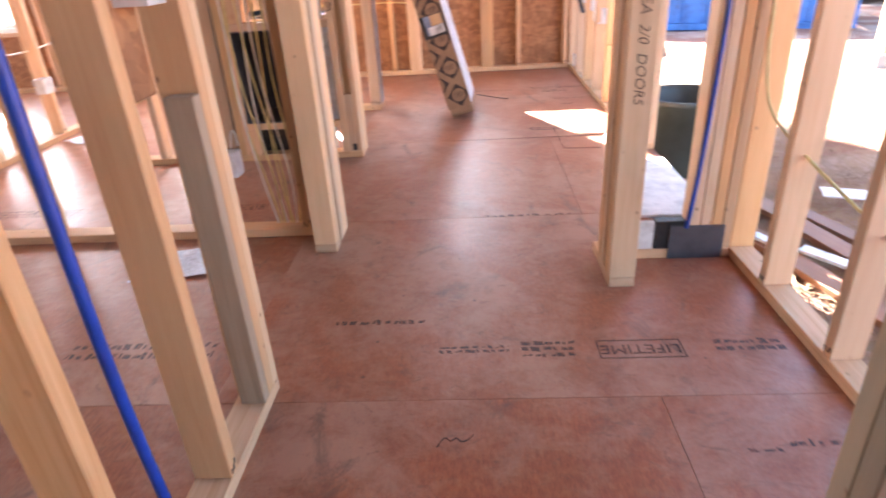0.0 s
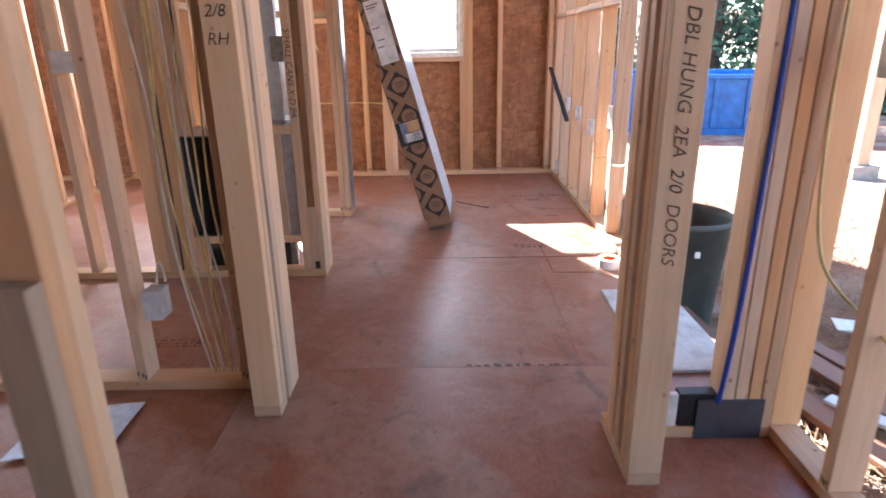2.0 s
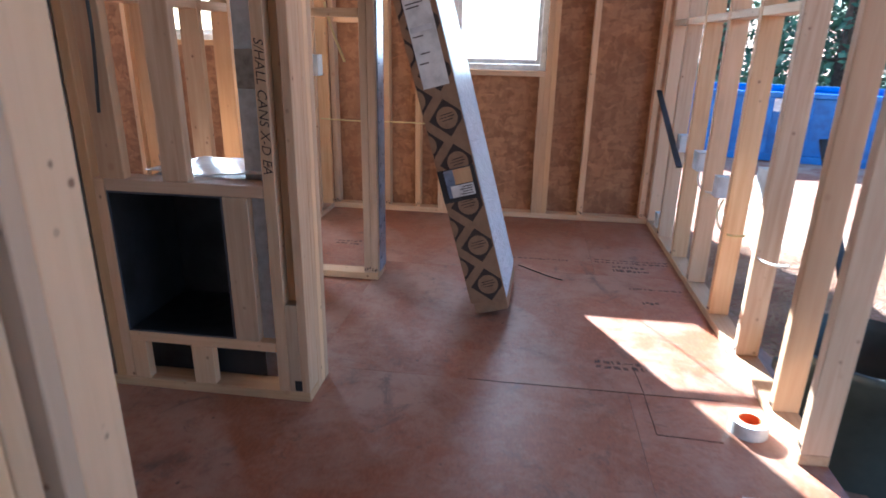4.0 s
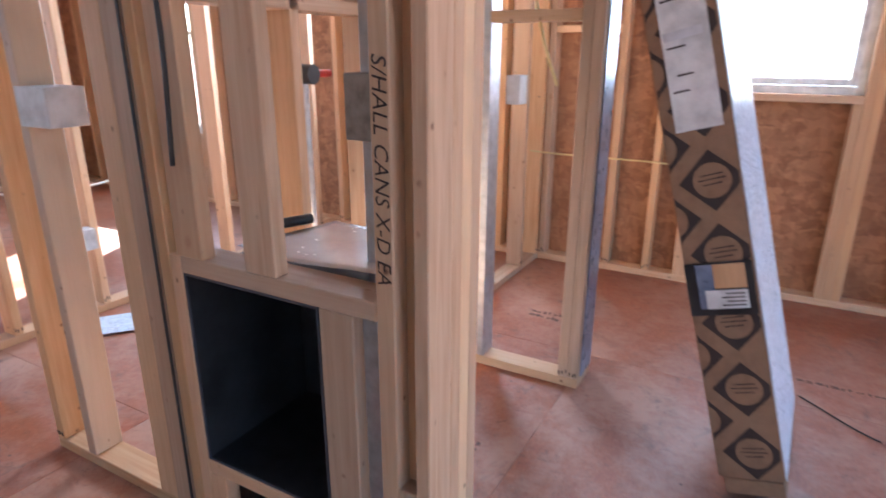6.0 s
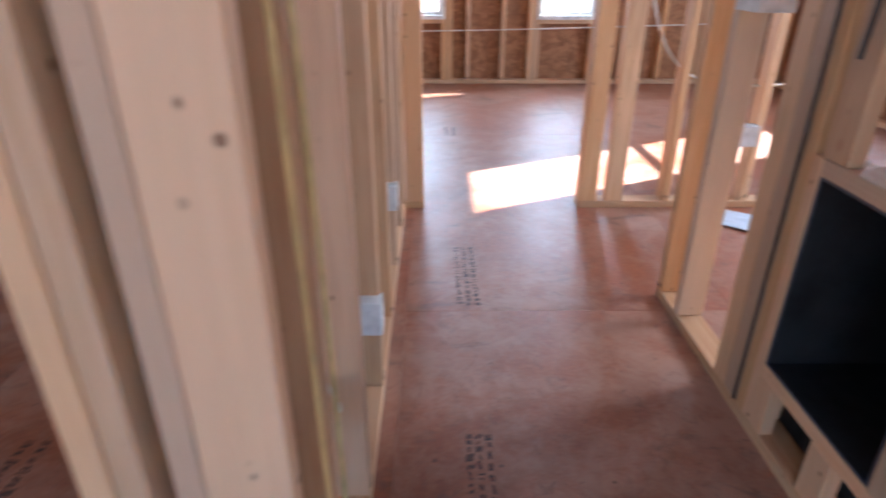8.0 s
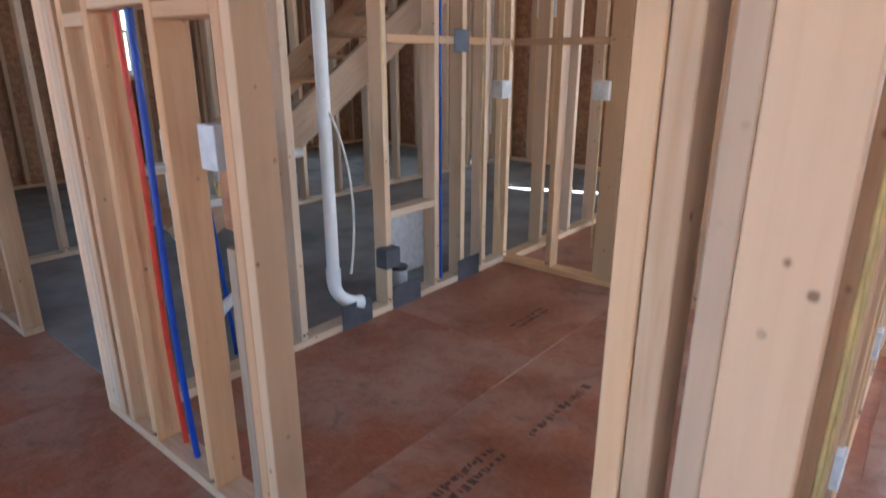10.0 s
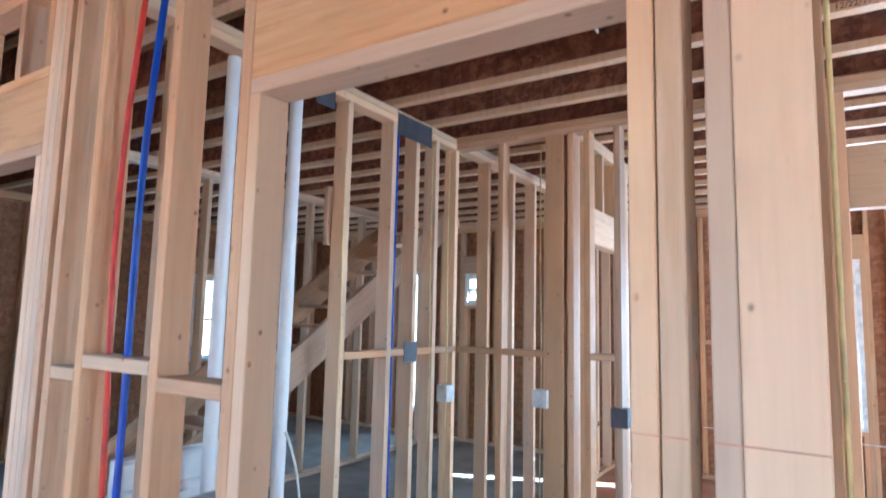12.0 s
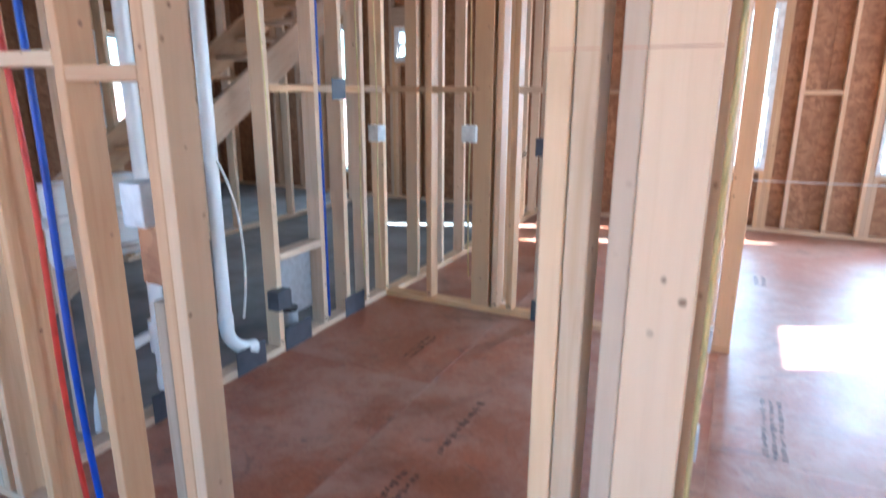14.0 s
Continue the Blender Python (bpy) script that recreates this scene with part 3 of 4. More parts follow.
wg, putg = frame_wall("wall_stair", "pine stud wall beside the staircase", "x", -3.30, -5.79, -0.09,
                      [-0.2, -0.6, -1.0, -1.4, -1.8, -2.2, -2.6, -3.0, -3.4, -3.8, -4.2, -4.6, -5.0, -5.4], gaps=[(-2.15, -1.05)], mat=PINE_PALE)

wb, putb = frame_wall("wall_west", "outer pine stud wall with tall windows", "y", X0 - D, Y0, 4.709,
                      [-5.6, -5.2, -4.8, -4.4, -4.0, -3.2, -2.4, -2.0, -1.6, -1.2, -0.8, -0.4, 0.0, 0.4, 1.60, 1.95, 3.15, 3.55, 3.95, 4.35, 4.69], mat=PINE)
for a, b in ((1.62, 1.93), (3.17, 3.53), (3.57, 3.93), (3.97, 4.33), (0.02, 0.38), (-0.38, -0.02)):
    putb("rail", a, b, 1.345, 1.383)
k1 = (0.80, 1.33, 0.66, 2.14)
k2 = (2.32, 2.82, 0.66, 2.14)
k3 = (-3.70, -3.50, 0.35, 2.14)
k4 = (-2.80, -2.62, 1.75, 2.08)
# on this wall the outer face lies to the west, so depth is mirrored
for i, k in enumerate((k1, k2, k3, k4)):
    window("window_%d" % (i + 3), "y", X0 - D, X0 - 0.0, *k, wb, 1 if i > 1 else 2)
sheath(wb, "y", X0 - D - 0.0125, X0 - D - 0.001, Y0 - 0.1, 4.81, [k1, k2, k3, k4], (-4.8, -1.2, 0.0, 1.8, 3.6))
wc, putc = frame_wall("wall_south", "far outer pine stud wall with small windows", "x", Y0, X0, 1.52,
                      [-5.6, -5.2, -4.8, -3.6, -3.2, -2.8, -1.6, -1.2, -0.8, -0.4, 0.1, 0.5, 0.9, 1.3], mat=PINE)
s1 = (-4.36, -4.02, 0.95, 2.0)
s2 = (-2.42, -2.10, 1.1, 2.0)
window("window_7", "x", Y0, Y0 + D, *s1, wc, 1)
window("window_8", "x", Y0, Y0 + D, *s2, wc, 1)
sheath(wc, "x", Y0 - 0.0125, Y0 - 0.001, X0 - 0.1, 1.62, [s1, s2], (-5.0, -3.2, -1.2, 0.2))

# floor deck edge, ceiling deck and joists
fl = thing("floor", (0, 0, 0), "reddish-brown subfloor panels with stamps and scuffs", "floor", "structure")
beam("deck", fl, X0 - 0.1, 1.612, Y0, 4.812, -0.30, -0.0205, PINE, label="timber deck under the panels")
tagged(beam("floor_slab", None, X0 + 0.002, -0.091, Y0 + 0.09, -1.022, -0.0005, 0.0045, DARK_CONCRETE, 0.001), "grey dusty concrete floor beyond the bath wall", "floor", kind="structure")
ce = thing("ceiling", (0, 0, 2.745), "exposed wooden joists with strand board webs", "ceiling", "structure")
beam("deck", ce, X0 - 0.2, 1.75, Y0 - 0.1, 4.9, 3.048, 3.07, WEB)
# Unseen overhang, added to shade the clay and dim the open wall.
tagged(beam("roof_eave", None, 1.751, 2.85, Y0 - 0.1, 4.9, 3.0, 3.07, PINE), "unseen wooden overhang added to shade the ground outside", "eave", kind="structure")
bm_f, bm_w = bmesh.new(), bmesh.new()
x = X0 + 0.02
while x < 1.6:
    for (a, b, h, wdt), bmx in (((Y0, 4.79, 2.7645, 0.058), bm_f), ((Y0, 4.79, 3.028, 0.058), bm_f), ((Y0, 4.79, 2.896, 0.010), bm_w)):
        hh = 0.225 if bmx is bm_w else 0.038
        bmesh.ops.create_cube(bmx, size=1.0, matrix=Matrix.Translation((x, (a + b) / 2, h)) @ Matrix.Diagonal((wdt, b - a, hh, 1)))
    x += 0.4064
part("joist_flange", bm_f, PINE_PALE, ce)
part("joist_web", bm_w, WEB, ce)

# unseen wall added past the corner, to keep sun off the clay
blocker = thing("wall_wing", (1.64, 6.3, -0.3), "plain strand board wall, unseen, added to shade the ground", "wall", "structure")
beam("sheathing_sheet", blocker, 1.55, 1.66, 4.90, 7.70, -0.60, 3.05, OSB)

# ---- ground and outdoors ----
def ground_sheet():
    bm = bmesh.new()
    bmesh.ops.create_grid(bm, x_segments=90, y_segments=90, size=1.0)
    for v in bm.verts:
        x, y = v.co.x, v.co.y
        v.co.x = 3.0 + 260 * x * abs(x) ** 1.6
        v.co.y = 3.0 + 260 * y * abs(y) ** 1.6
        d = math.hypot(v.co.x - 2, v.co.y - 3)
        v.co.z = -0.50 + 0.05 * noise.noise(v.co * 0.8) + (0.06 * (d - 16) if d > 16 else 0) * (1 if v.co.x > 2 else 0.25)
        if v.co.z > 7:
            v.co.z = 7
    return part("ground", bm, CLAY, None, smooth=True)


tagged(ground_sheet(), "red clay ground with straw and scattered paler patches", "ground", kind="structure")

# ---- loose things ----
def carton():
    """Tall leaning door carton: brown printed edge, white filmed face."""
    W, L, H = 0.172, 0.50, 2.20
    box = thing("door_carton", (0.42, 2.93, 0.0), "tall cardboard door carton with dark prints, leaning on a post", "carton")
    m = pose(0.42, 2.945, 0.004, 0, 0, -2) @ pose(0, 0, 0, 0, -15.5, 0)

    def slab(name, x0, x1, y0, y1, z0, z1, mat, parent=box, label=""):
        bm = bmesh.new()
        bmesh.ops.create_cube(bm, size=1.0, matrix=Matrix.Translation(((x0 + x1) / 2, (y0 + y1) / 2, (z0 + z1) / 2)) @ Matrix.Diagonal((x1 - x0, y1 - y0, z1 - z0, 1)))
        b = min(0.004, 0.3 * min(x1 - x0, y1 - y0, z1 - z0))
        bmesh.ops.bevel(bm, geom=list(bm.edges), offset=b, segments=2, affect="EDGES")
        ob = part(name, bm, mat, None, label=label)
        ob.parent = parent
        ob.matrix_basis = Matrix.Translation((-0.42, -2.93, 0)) @ m if parent is box else Matrix()
        return ob
    slab("carton_body", 0, W, 0, L, 0.055, H, CARD)
    slab("film_face", W + 0.0005, W + 0.004, 0.004, L - 0.004, 0.06, H - 0.01, FILM, label="white plastic film")
    slab("carton_end", 0.012, W - 0.004, 0.004, L - 0.01, 0.0, 0.0545, CARD)
    # framed circles printed down the narrow face, each a flat patch of ink
    step = 0.196
    for i in range(22):
        col, row = i % 2, i // 2
        cx = W * 0.60 - (W * 0.70 if col else 0.0)
        zz = 0.14 + row * step + (step / 2 if col else 0.0)
        if zz > H - 0.08:
            continue
        bm = bmesh.new()

        def quad(pts):
            bm.faces.new([bm.verts.new(p) for p in pts])
        lo, hi, ring, h = 0.004, W - 0.004, 28, 0.064
        vo, vi = [], []
        for k in range(ring):
            a = 2 * math.pi * k / ring
            c, sn = math.cos(a), math.sin(a)
            r = h / (abs(c) + abs(sn)) * 1.28
            vo.append((min(hi, max(lo, cx + r * c)), -0.0012, zz + r * sn))
            vi.append((min(hi, max(lo, cx + 0.047 * c)), -0.0012, zz + 0.047 * sn))
        for k in range(ring):
            q = (k + 1) % ring
            pts = [vo[k], vo[q], vi[q], vi[k]]
            if max(p[0] for p in pts) - min(p[0] for p in pts) > 0.001:
                quad(pts)
        if not col:
            for dz, ww in ((0.012, 0.028), (0.000, 0.034), (-0.013, 0.024)):
                quad([(cx - ww, -0.0012, zz + dz), (cx + ww, -0.0012, zz + dz + 0.004), (cx + ww, -0.0012, zz + dz + 0.008), (cx - ww, -0.0012, zz + dz + 0.003)])
        pr = part("print", bm, INK)
        pr.parent = box
        pr.matrix_basis = Matrix.Translation((-0.42, -2.93, 0)) @ m
    slab("shipping_label", 0.035, 0.15, -0.004, -0.0015, 1.06, 1.43, PAPER, label="white paper label")
    for dz, w0, w1, mat in ((1.40, 0.045, 0.12, INK), (1.385, 0.045, 0.10, INK), (1.29, 0.040, 0.135, GREYBOX), (1.27, 0.045, 0.09, INK),
                            (1.20, 0.06, 0.10, INK), (1.16, 0.045, 0.085, INK)):
        slab("label_line", w0, w1, -0.0052, -0.0042, dz, dz + (0.022 if mat is GREYBOX else 0.005), mat)
    slab("sticker", 0.0, W - 0.004, -0.005, -0.0014, 0.555, 0.705, BLACK, label="dark printed sticker on the carton edge")
    slab("sticker_patch", 0.028, 0.070, -0.0066, -0.0052, 0.575, 0.70, TAPE_B)
    slab("sticker_photo", 0.0705, 0.150, -0.0066, -0.0052, 0.632, 0.70, GLULAM)
    slab("sticker_text", 0.045, 0.150, -0.0080, -0.0068, 0.575, 0.628, PAPER)
    for k in range(4):
        slab("text_line", 0.085 + 0.012 * (k % 2), 0.142, -0.0090, -0.0082, 0.583 + 0.011 * k, 0.587 + 0.011 * k, INK)
    return box


carton()


def metal_box():
    """Hollow black sheet-metal box set in the wall, open in front, galvanised on top."""
    b = thing("metal_wall_box", (-0.59, 2.13, 0.2285), "hollow black sheet-metal box set into the framing", "wall box")
    x0, x1, y0, y1, z0, z1 = -0.757, -0.352, 2.128, 2.50, 0.229, 0.7435
    t = 0.004
    beam("back_panel", b, x0, x1, y1 - t, y1, z0, z1, BLACK, 0.0005)
    for a in (x0, x1 - t):
        beam("side_panel", b, a, a + t, y0, y1 - t - 0.0005, z0, z1, BLACK, 0.0005)
    beam("bottom_panel", b, x0 + t, x1 - t, y0, y1 - t - 0.0005, z0, z0 + t, BLACK, 0.0005)
    beam("top_panel", b, x0 + t, x1 - t, y0, y1 - t - 0.0005, z1 - t, z1, BLACK, 0.0005)
    for a, c, d, e in ((x0, x1, z0, z0 + 0.006), (x0, x1, z1 - 0.006, z1), (x0, x0 + 0.006, z0 + 0.007, z1 - 0.007), (x1 - 0.006, x1, z0 + 0.007, z1 - 0.007)):
        beam("front_lip", b, a, c, y0 - 0.006, y0 - 0.0005, d, e, STEEL, 0.001)
    return b


metal_box()
tagged(beam("duct_panel", None, -0.82, -0.29, 2.2115, 2.218, 0.001, 0.186, BLACK), "black metal panel closing the gap below a wall box", "panel")


def bent_sheet():
    bm = bmesh.new()
    bmesh.ops.create_grid(bm, x_segments=18, y_segments=12, size=0.5)
    for v in bm.verts:
        x, y = v.co.x, v.co.y
        v.co.z = 0.004 * math.sin(7 * x + 2 * y) + 0.010 * abs(x + 0.1) + 0.006 * max(0, y - 0.2)
        v.co.x, v.co.y = x * 0.42 + 0.05 * y, y * 0.30
    bmesh.ops.solidify(bm, geom=list(bm.faces), thickness=0.0015)
    ob = part("metal_sheet", bm, ALU, None, (-0.43, 2.36, 0.794), smooth=True)
    return tagged(ob, "loose bent galvanised sheet lying on a wall rail", "metal sheet")


bent_sheet()
tagged(beam("flashing", None, -0.2615, -0.207, 2.15, 2.156, 0.229, 0.743, GALV), "grey galvanised flashing strip in the wall", "flashing")
tagged(beam("flashing", None, -0.335, -0.27, 2.27, 2.30, 0.0, 2.6, GALV), "grey galvanised duct strip behind the wall", "duct")
tagged(beam("film_strip", None, -0.1295, -0.125, 3.33, 3.46, 0.04, 2.2, TAPE_B), "blue plastic film on a post edge", "film strip")


def nail_plate(x0, x1, y0, y1, z0, z1):
    tagged(beam("nail_plate", None, x0, x1, y0, y1, z0, z1, STEEL, 0.001), "grey steel nail plate on the framing", "nail plate", "nail plates")


for a, b in ((-1.22, -1.02), (-1.59, -1.37), (-2.13, -1.92), (-0.66, -0.55)):
    nail_plate(a, b, -0.929, -0.926, 0.0, 0.13)
nail_plate(-2.0, -1.87, -0.929, -0.926, 1.305, 1.42)
nail_plate(-2.10, -1.75, -0.929, -0.926, 2.60, 2.73)
nail_plate(1.29, 1.49, 0.7065, 0.7105, 0.0, 0.135)
nail_plate(-2.398, -2.394, 0.10, 0.20, 0.0, 0.13)
nail_plate(0.001, 0.004, -0.70, -0.55, 2.58, 2.72)
nail_plate(-1.23, -1.10, -0.929, -0.926, 2.58, 2.72)


def outlet_box(x, y, z, face, mat=GREYBOX, w=0.10, h=0.10, d=0.07, label="grey plastic electrical box nailed to a stud"):
    """An open electrical box; face is the way it opens."""
    b = thing("electrical_box", (x, y, z), label, "electrical box", group="electrical boxes")
    t = 0.005
    fx, fy = face
    # axes: u across, f forward
    for nm, u0, u1, f0, f1, z0, z1 in (("back", -w / 2, w / 2, 0, t, 0, h), ("side", -w / 2, -w / 2 + t, t, d, 0, h), ("side", w / 2 - t, w / 2, t, d, 0, h),
                                       ("side", -w / 2 + t, w / 2 - t, t, d, 0, t), ("side", -w / 2 + t, w / 2 - t, t, d, h - t, h), ("cover", -w / 2, w / 2, d + 0.0005, d + 0.0035, 0, h)):
        if fx:
            c = sorted((x + fx * f0, x + fx * f1))
            beam(nm, b, c[0], c[1], y + u0, y + u1, z + z0, z + z1, mat, 0.001)
        else:
            c = sorted((y + fy * f0, y + fy * f1))
            beam(nm, b, x + u0, x + u1, c[0], c[1], z + z0, z + z1, mat, 0.001)
    return b


outlet_box(-0.065, -0.192, 1.03, (0, 1), w=0.12, h=0.105)
outlet_box(1.575, 0.50, 1.06, (0, 1), PAPER, 0.10)
outlet_box(-0.42, 1.035, 0.30, (0, -1), w=0.06)
outlet_box(-1.24, 2.215, 1.05, (0, -1), w=0.13, d=0.10)
outlet_box(-2.43, 2.80, 0.34, (1, 0))
outlet_box(-2.43, 2.25, 1.05, (1, 0))
outlet_box(-0.238, 2.19, 1.085, (0, -1), BOXSTEEL, 0.058, 0.115, 0.055)
outlet_box(-0.44, 3.37, 1.06, (0, -1), w=0.05)
outlet_box(1.60, 4.14, 0.63, (-1, 0), w=0.07)
outlet_box(1.60, 3.72, 0.60, (-1, 0))
outlet_box(1.60, 3.32, 0.55, (-1, 0), w=0.06)
outlet_box(1.60, 2.78, 0.66, (-1, 0), PAPER, 0.11, 0.13)
outlet_box(1.60, 4.45, 0.06, (-1, 0), PAPER, 0.08)
outlet_box(-2.30, -0.95, 1.05, (0, 1), PAPER, w=0.09)
outlet_box(-2.44, -0.32, 1.06, (1, 0), PAPER, w=0.09)
outlet_box(-2.44, 0.14, 1.0, (1, 0), STEEL, 0.09)
outlet_box(-1.33, -0.95, 0.26, (0, 1), STEEL)
outlet_box(-0.895, 1.045, 0.25, (0, 1), PAPER, 0.06)
outlet_box(-1.665, 1.045, 0.30, (0, 1), PAPER, 0.06)


def pipe(name, pts, r, mat, label, cat):
    return tagged(tube(name, pts, r, mat), label, cat)


pipe("water_pipe", [(-0.045, -0.47, 2.66), (-0.045, -0.52, 2.28), (-0.045, -0.547, 1.92), (-0.045, -0.541, 1.55), (-0.045, -0.54, 1.1), (-0.045, -0.56, 0.65), (-0.045, -0.55, 0.3), (-0.045, -0.52, 0.02)], 0.0105, BLUE, "bright blue plastic water pipe in a stud wall", "water pipe")
pipe("water_pipe", [(-0.055, -0.59, 2.66), (-0.055, -0.65, 2.28), (-0.055, -0.678, 1.92), (-0.055, -0.665, 1.55), (-0.06, -0.635, 1.1), (-0.06, -0.645, 0.7), (-0.06, -0.66, 0.35), (-0.06, -0.62, 0.02)], 0.009, RED, "orange-red plastic water pipe in a stud wall", "water pipe")
pipe("water_pipe", [(-1.80, -0.96, 2.66), (-1.79, -0.96, 1.8), (-1.81, -0.97, 1.0), (-1.80, -0.96, 0.05)], 0.009, BLUE, "blue plastic water pipe in the bath wall", "water pipe")
pipe("water_pipe", [(1.388, 0.72, 2.66), (1.392, 0.715, 1.6), (1.39, 0.708, 0.9), (1.365, 0.70, 0.3), (1.345, 0.70, 0.13)], 0.008, BLUE, "dark blue plastic pipe stapled to a post", "water pipe")


def drain(x, z_low, r, label, elbow=True):
    d = thing("drain_pipe", (x, -0.975, z_low), label, "drain pipe")
    tube("pipe", [(x, -0.975, 2.64), (x, -0.975, z_low + 0.12)], r, PVC, d)
    tube("coupling", [(x, -0.975, z_low + 0.16), (x, -0.975, z_low + 0.09)], r * 1.18, PVC, d)
    if elbow:
        tube("elbow", [(x, -0.975, z_low + 0.10), (x, -0.975, z_low + 0.02), (x - 0.05, -0.965, z_low - 0.03), (x - 0.13, -0.955, z_low - 0.05)], r * 1.1, PVC, d)
        tube("coupling", [(x - 0.10, -0.958, z_low - 0.045), (x - 0.15, -0.95, z_low - 0.052)], r * 1.25, PVC, d)
    return d


drain(-1.02, 0.16, 0.030, "white plastic drain pipe with an elbow near the floor")
drain(-0.66, 0.02, 0.028, "white plastic vent pipe rising through the wall", False)
dj = thing("drain_branch", (-0.66, -0.985, 0.25), "white plastic drain branch with a tee", "drain pipe")
tube("branch", [(-0.66, -1.0, 0.36), (-0.60, -1.03, 0.34), (-0.50, -1.06, 0.30), (-0.42, -1.08, 0.18), (-0.42, -1.08, 0.0)], 0.024, PVC, dj)
tube("tee_collar", [(-0.66, -0.985, 0.28), (-0.66, -0.985, 0.42)], 0.036, PVC, dj)
tube("vent_run", [(-0.20, -1.12, 0.88), (-1.0, -1.13, 0.86)], 0.022, PVC, dj)


def laundry_box():
    """Recessed white supply box with two brass valves, behind the bath wall."""
    l = thing("laundry_box", (-0.60, -1.12, 0.60), "white plastic laundry supply box with brass valves", "supply box")
    beam("back", l, -0.86, -0.36, -1.145, -1.135, 0.72, 1.02, PVC)
    beam("shelf", l, -0.86, -0.36, -1.134, -1.06, 0.705, 0.735, PVC)
    beam("top_lip", l, -0.86, -0.36, -1.134, -1.08, 1.0, 1.02, PVC)
    for x in (-0.86, -0.375):
        beam("side", l, x, x + 0.015, -1.134, -1.07, 0.7355, 0.9995, PVC)
    for x in (-0.55, -0.50):
        tube("valve", [(x, -1.10, 0.735), (x, -1.10, 0.80)], 0.010, CABLE_Y, l)
        tube("valve_cap", [(x, -1.10, 0.80), (x, -1.10, 0.84)], 0.013, GALV, l)
    tube("supply_pipe", [(-0.50, -1.10, 0.70), (-0.52, -1.09, 0.4), (-0.54, -1.09, 0.02)], 0.009, BLUE, l)
    beam("post", l, -0.40, -0.37, -1.16, -1.12, 0.0, 0.72, PINE_PALE)


laundry_box()
tagged(beam("duct_panel", None, -1.714, -1.376, -1.018, -1.012, 0.14, 0.495, GALV), "grey galvanised duct panel low in the bath wall", "duct")


def floor_flange(x, y):
    f = thing("pipe_stub", (x, y, 0.0), "short grey pipe stub with a dark open top", "pipe stub")
    tube("stub", [(x, y, 0.0), (x, y, 0.19)], 0.045, GALV, f)
    tube("stub_cap", [(x, y, 0.19), (x, y, 0.21)], 0.048, BLACK, f)


floor_flange(-1.48, -0.985)


def ceiling_box():
    c = thing("ceiling_box", (-1.20, 0.05, 2.66), "round metal light box hanging under a joist", "light box")
    tube("can", [(-1.20, 0.05, 2.742), (-1.20, 0.05, 2.69)], 0.05, GALV, c)
    tube("socket", [(-1.20, 0.05, 2.69), (-1.20, 0.05, 2.665)], 0.018, PAPER, c)
    tube("lead", [(-1.20, 0.08, 2.70), (-1.17, 0.22, 2.69), (-1.19, 0.40, 2.72), (-1.20, 0.55, 2.735)], 0.006, CABLE_W, c)


ceiling_box()


def shower_valve():
    v = thing("shower_valve", (-0.90, 2.74, 1.10), "black shower valve with copper stubs and a grey riser", "valve")
    tube("body", [(-0.935, 2.74, 1.17), (-0.86, 2.74, 1.17)], 0.03, BLACK, v)
    tube("stub", [(-0.90, 2.78, 1.17), (-0.90, 2.86, 1.17)], 0.012, RED, v)
    tube("riser", [(-0.90, 2.74, 1.14), (-0.90, 2.74, 0.42)], 0.011, GALV, v)
    beam("plate", v, -0.95, -0.86, 2.69, 2.80, 0.36, 0.42, STEEL)


shower_valve()


def pipe_elbow():
    e = thing("pipe_elbow", (-0.66, 2.40, 0.80), "short black plastic pipe elbow beside a metal sheet", "pipe elbow")
    tube("elbow", [(-0.69, 2.36, 0.812), (-0.665, 2.385, 0.815), (-0.655, 2.42, 0.815), (-0.65, 2.45, 0.812)], 0.014, BLACK, e)
    tube("collar", [(-0.697, 2.353, 0.812), (-0.682, 2.368, 0.813)], 0.017, BLACK, e)


pipe_elbow()

# cables
rng = random.Random(4)


def cable(pts, mat=CABLE_Y, r=0.0045, label="yellow sheathed electrical cable hanging in the framing"):
    return tagged(tube("cable", pts, r, mat), label, "cable", "cables")


for i in range(11):
    x = -0.40 + 0.028 * i
    mat, lab = (CABLE_W, "white sheathed electrical cable in the framing") if i % 3 == 0 else (CABLE_Y, "yellow sheathed electrical cable hanging in the framing")
    pts = [(x + rng.uniform(-0.05, 0.05), 1.06 + rng.uniform(-0.03, 0.03), z) for z in (2.64, 2.0, 1.5, 1.0, 0.6)]
    pts += [(x * 0.7 - 0.06 + rng.uniform(-0.04, 0.04), 1.06, 0.28), (x * 0.5 - 0.10, 1.07, 0.045)]
    cable(pts, mat, 0.004, lab)
cable([(-0.72, 2.115, 2.6), (-0.70, 2.10, 1.45), (-0.69, 2.105, 1.25), (-0.715, 2.108, 1.10), (-0.725, 2.11, 1.0)], CABLE_B, 0.0055, "black cable end hanging from a stud hole")
cable([(-0.838, 2.115, 2.5), (-0.838, 2.113, 1.5), (-0.835, 2.112, 0.45), (-0.838, 2.113, 0.05)], CABLE_B, 0.004, "dark cable running down a stud")
cable([(-0.38, 3.33, 1.40), (-0.34, 3.31, 1.25), (-0.29, 3.29, 1.17), (-0.275, 3.285, 1.13)], CABLE_Y, 0.006)
cable([(-0.89, 4.67, 0.68), (-0.55, 4.66, 0.66), (-0.17, 4.66, 0.69), (0.0, 4.66, 0.66)], CABLE_Y, 0.005)
cable([(-5.74, 0.0, 0.52), (-5.74, 1.4, 0.50), (-5.74, 2.6, 0.55), (-5.74, 4.4, 0.60)], CABLE_W, 0.006, "white cable strung along the outer wall studs")
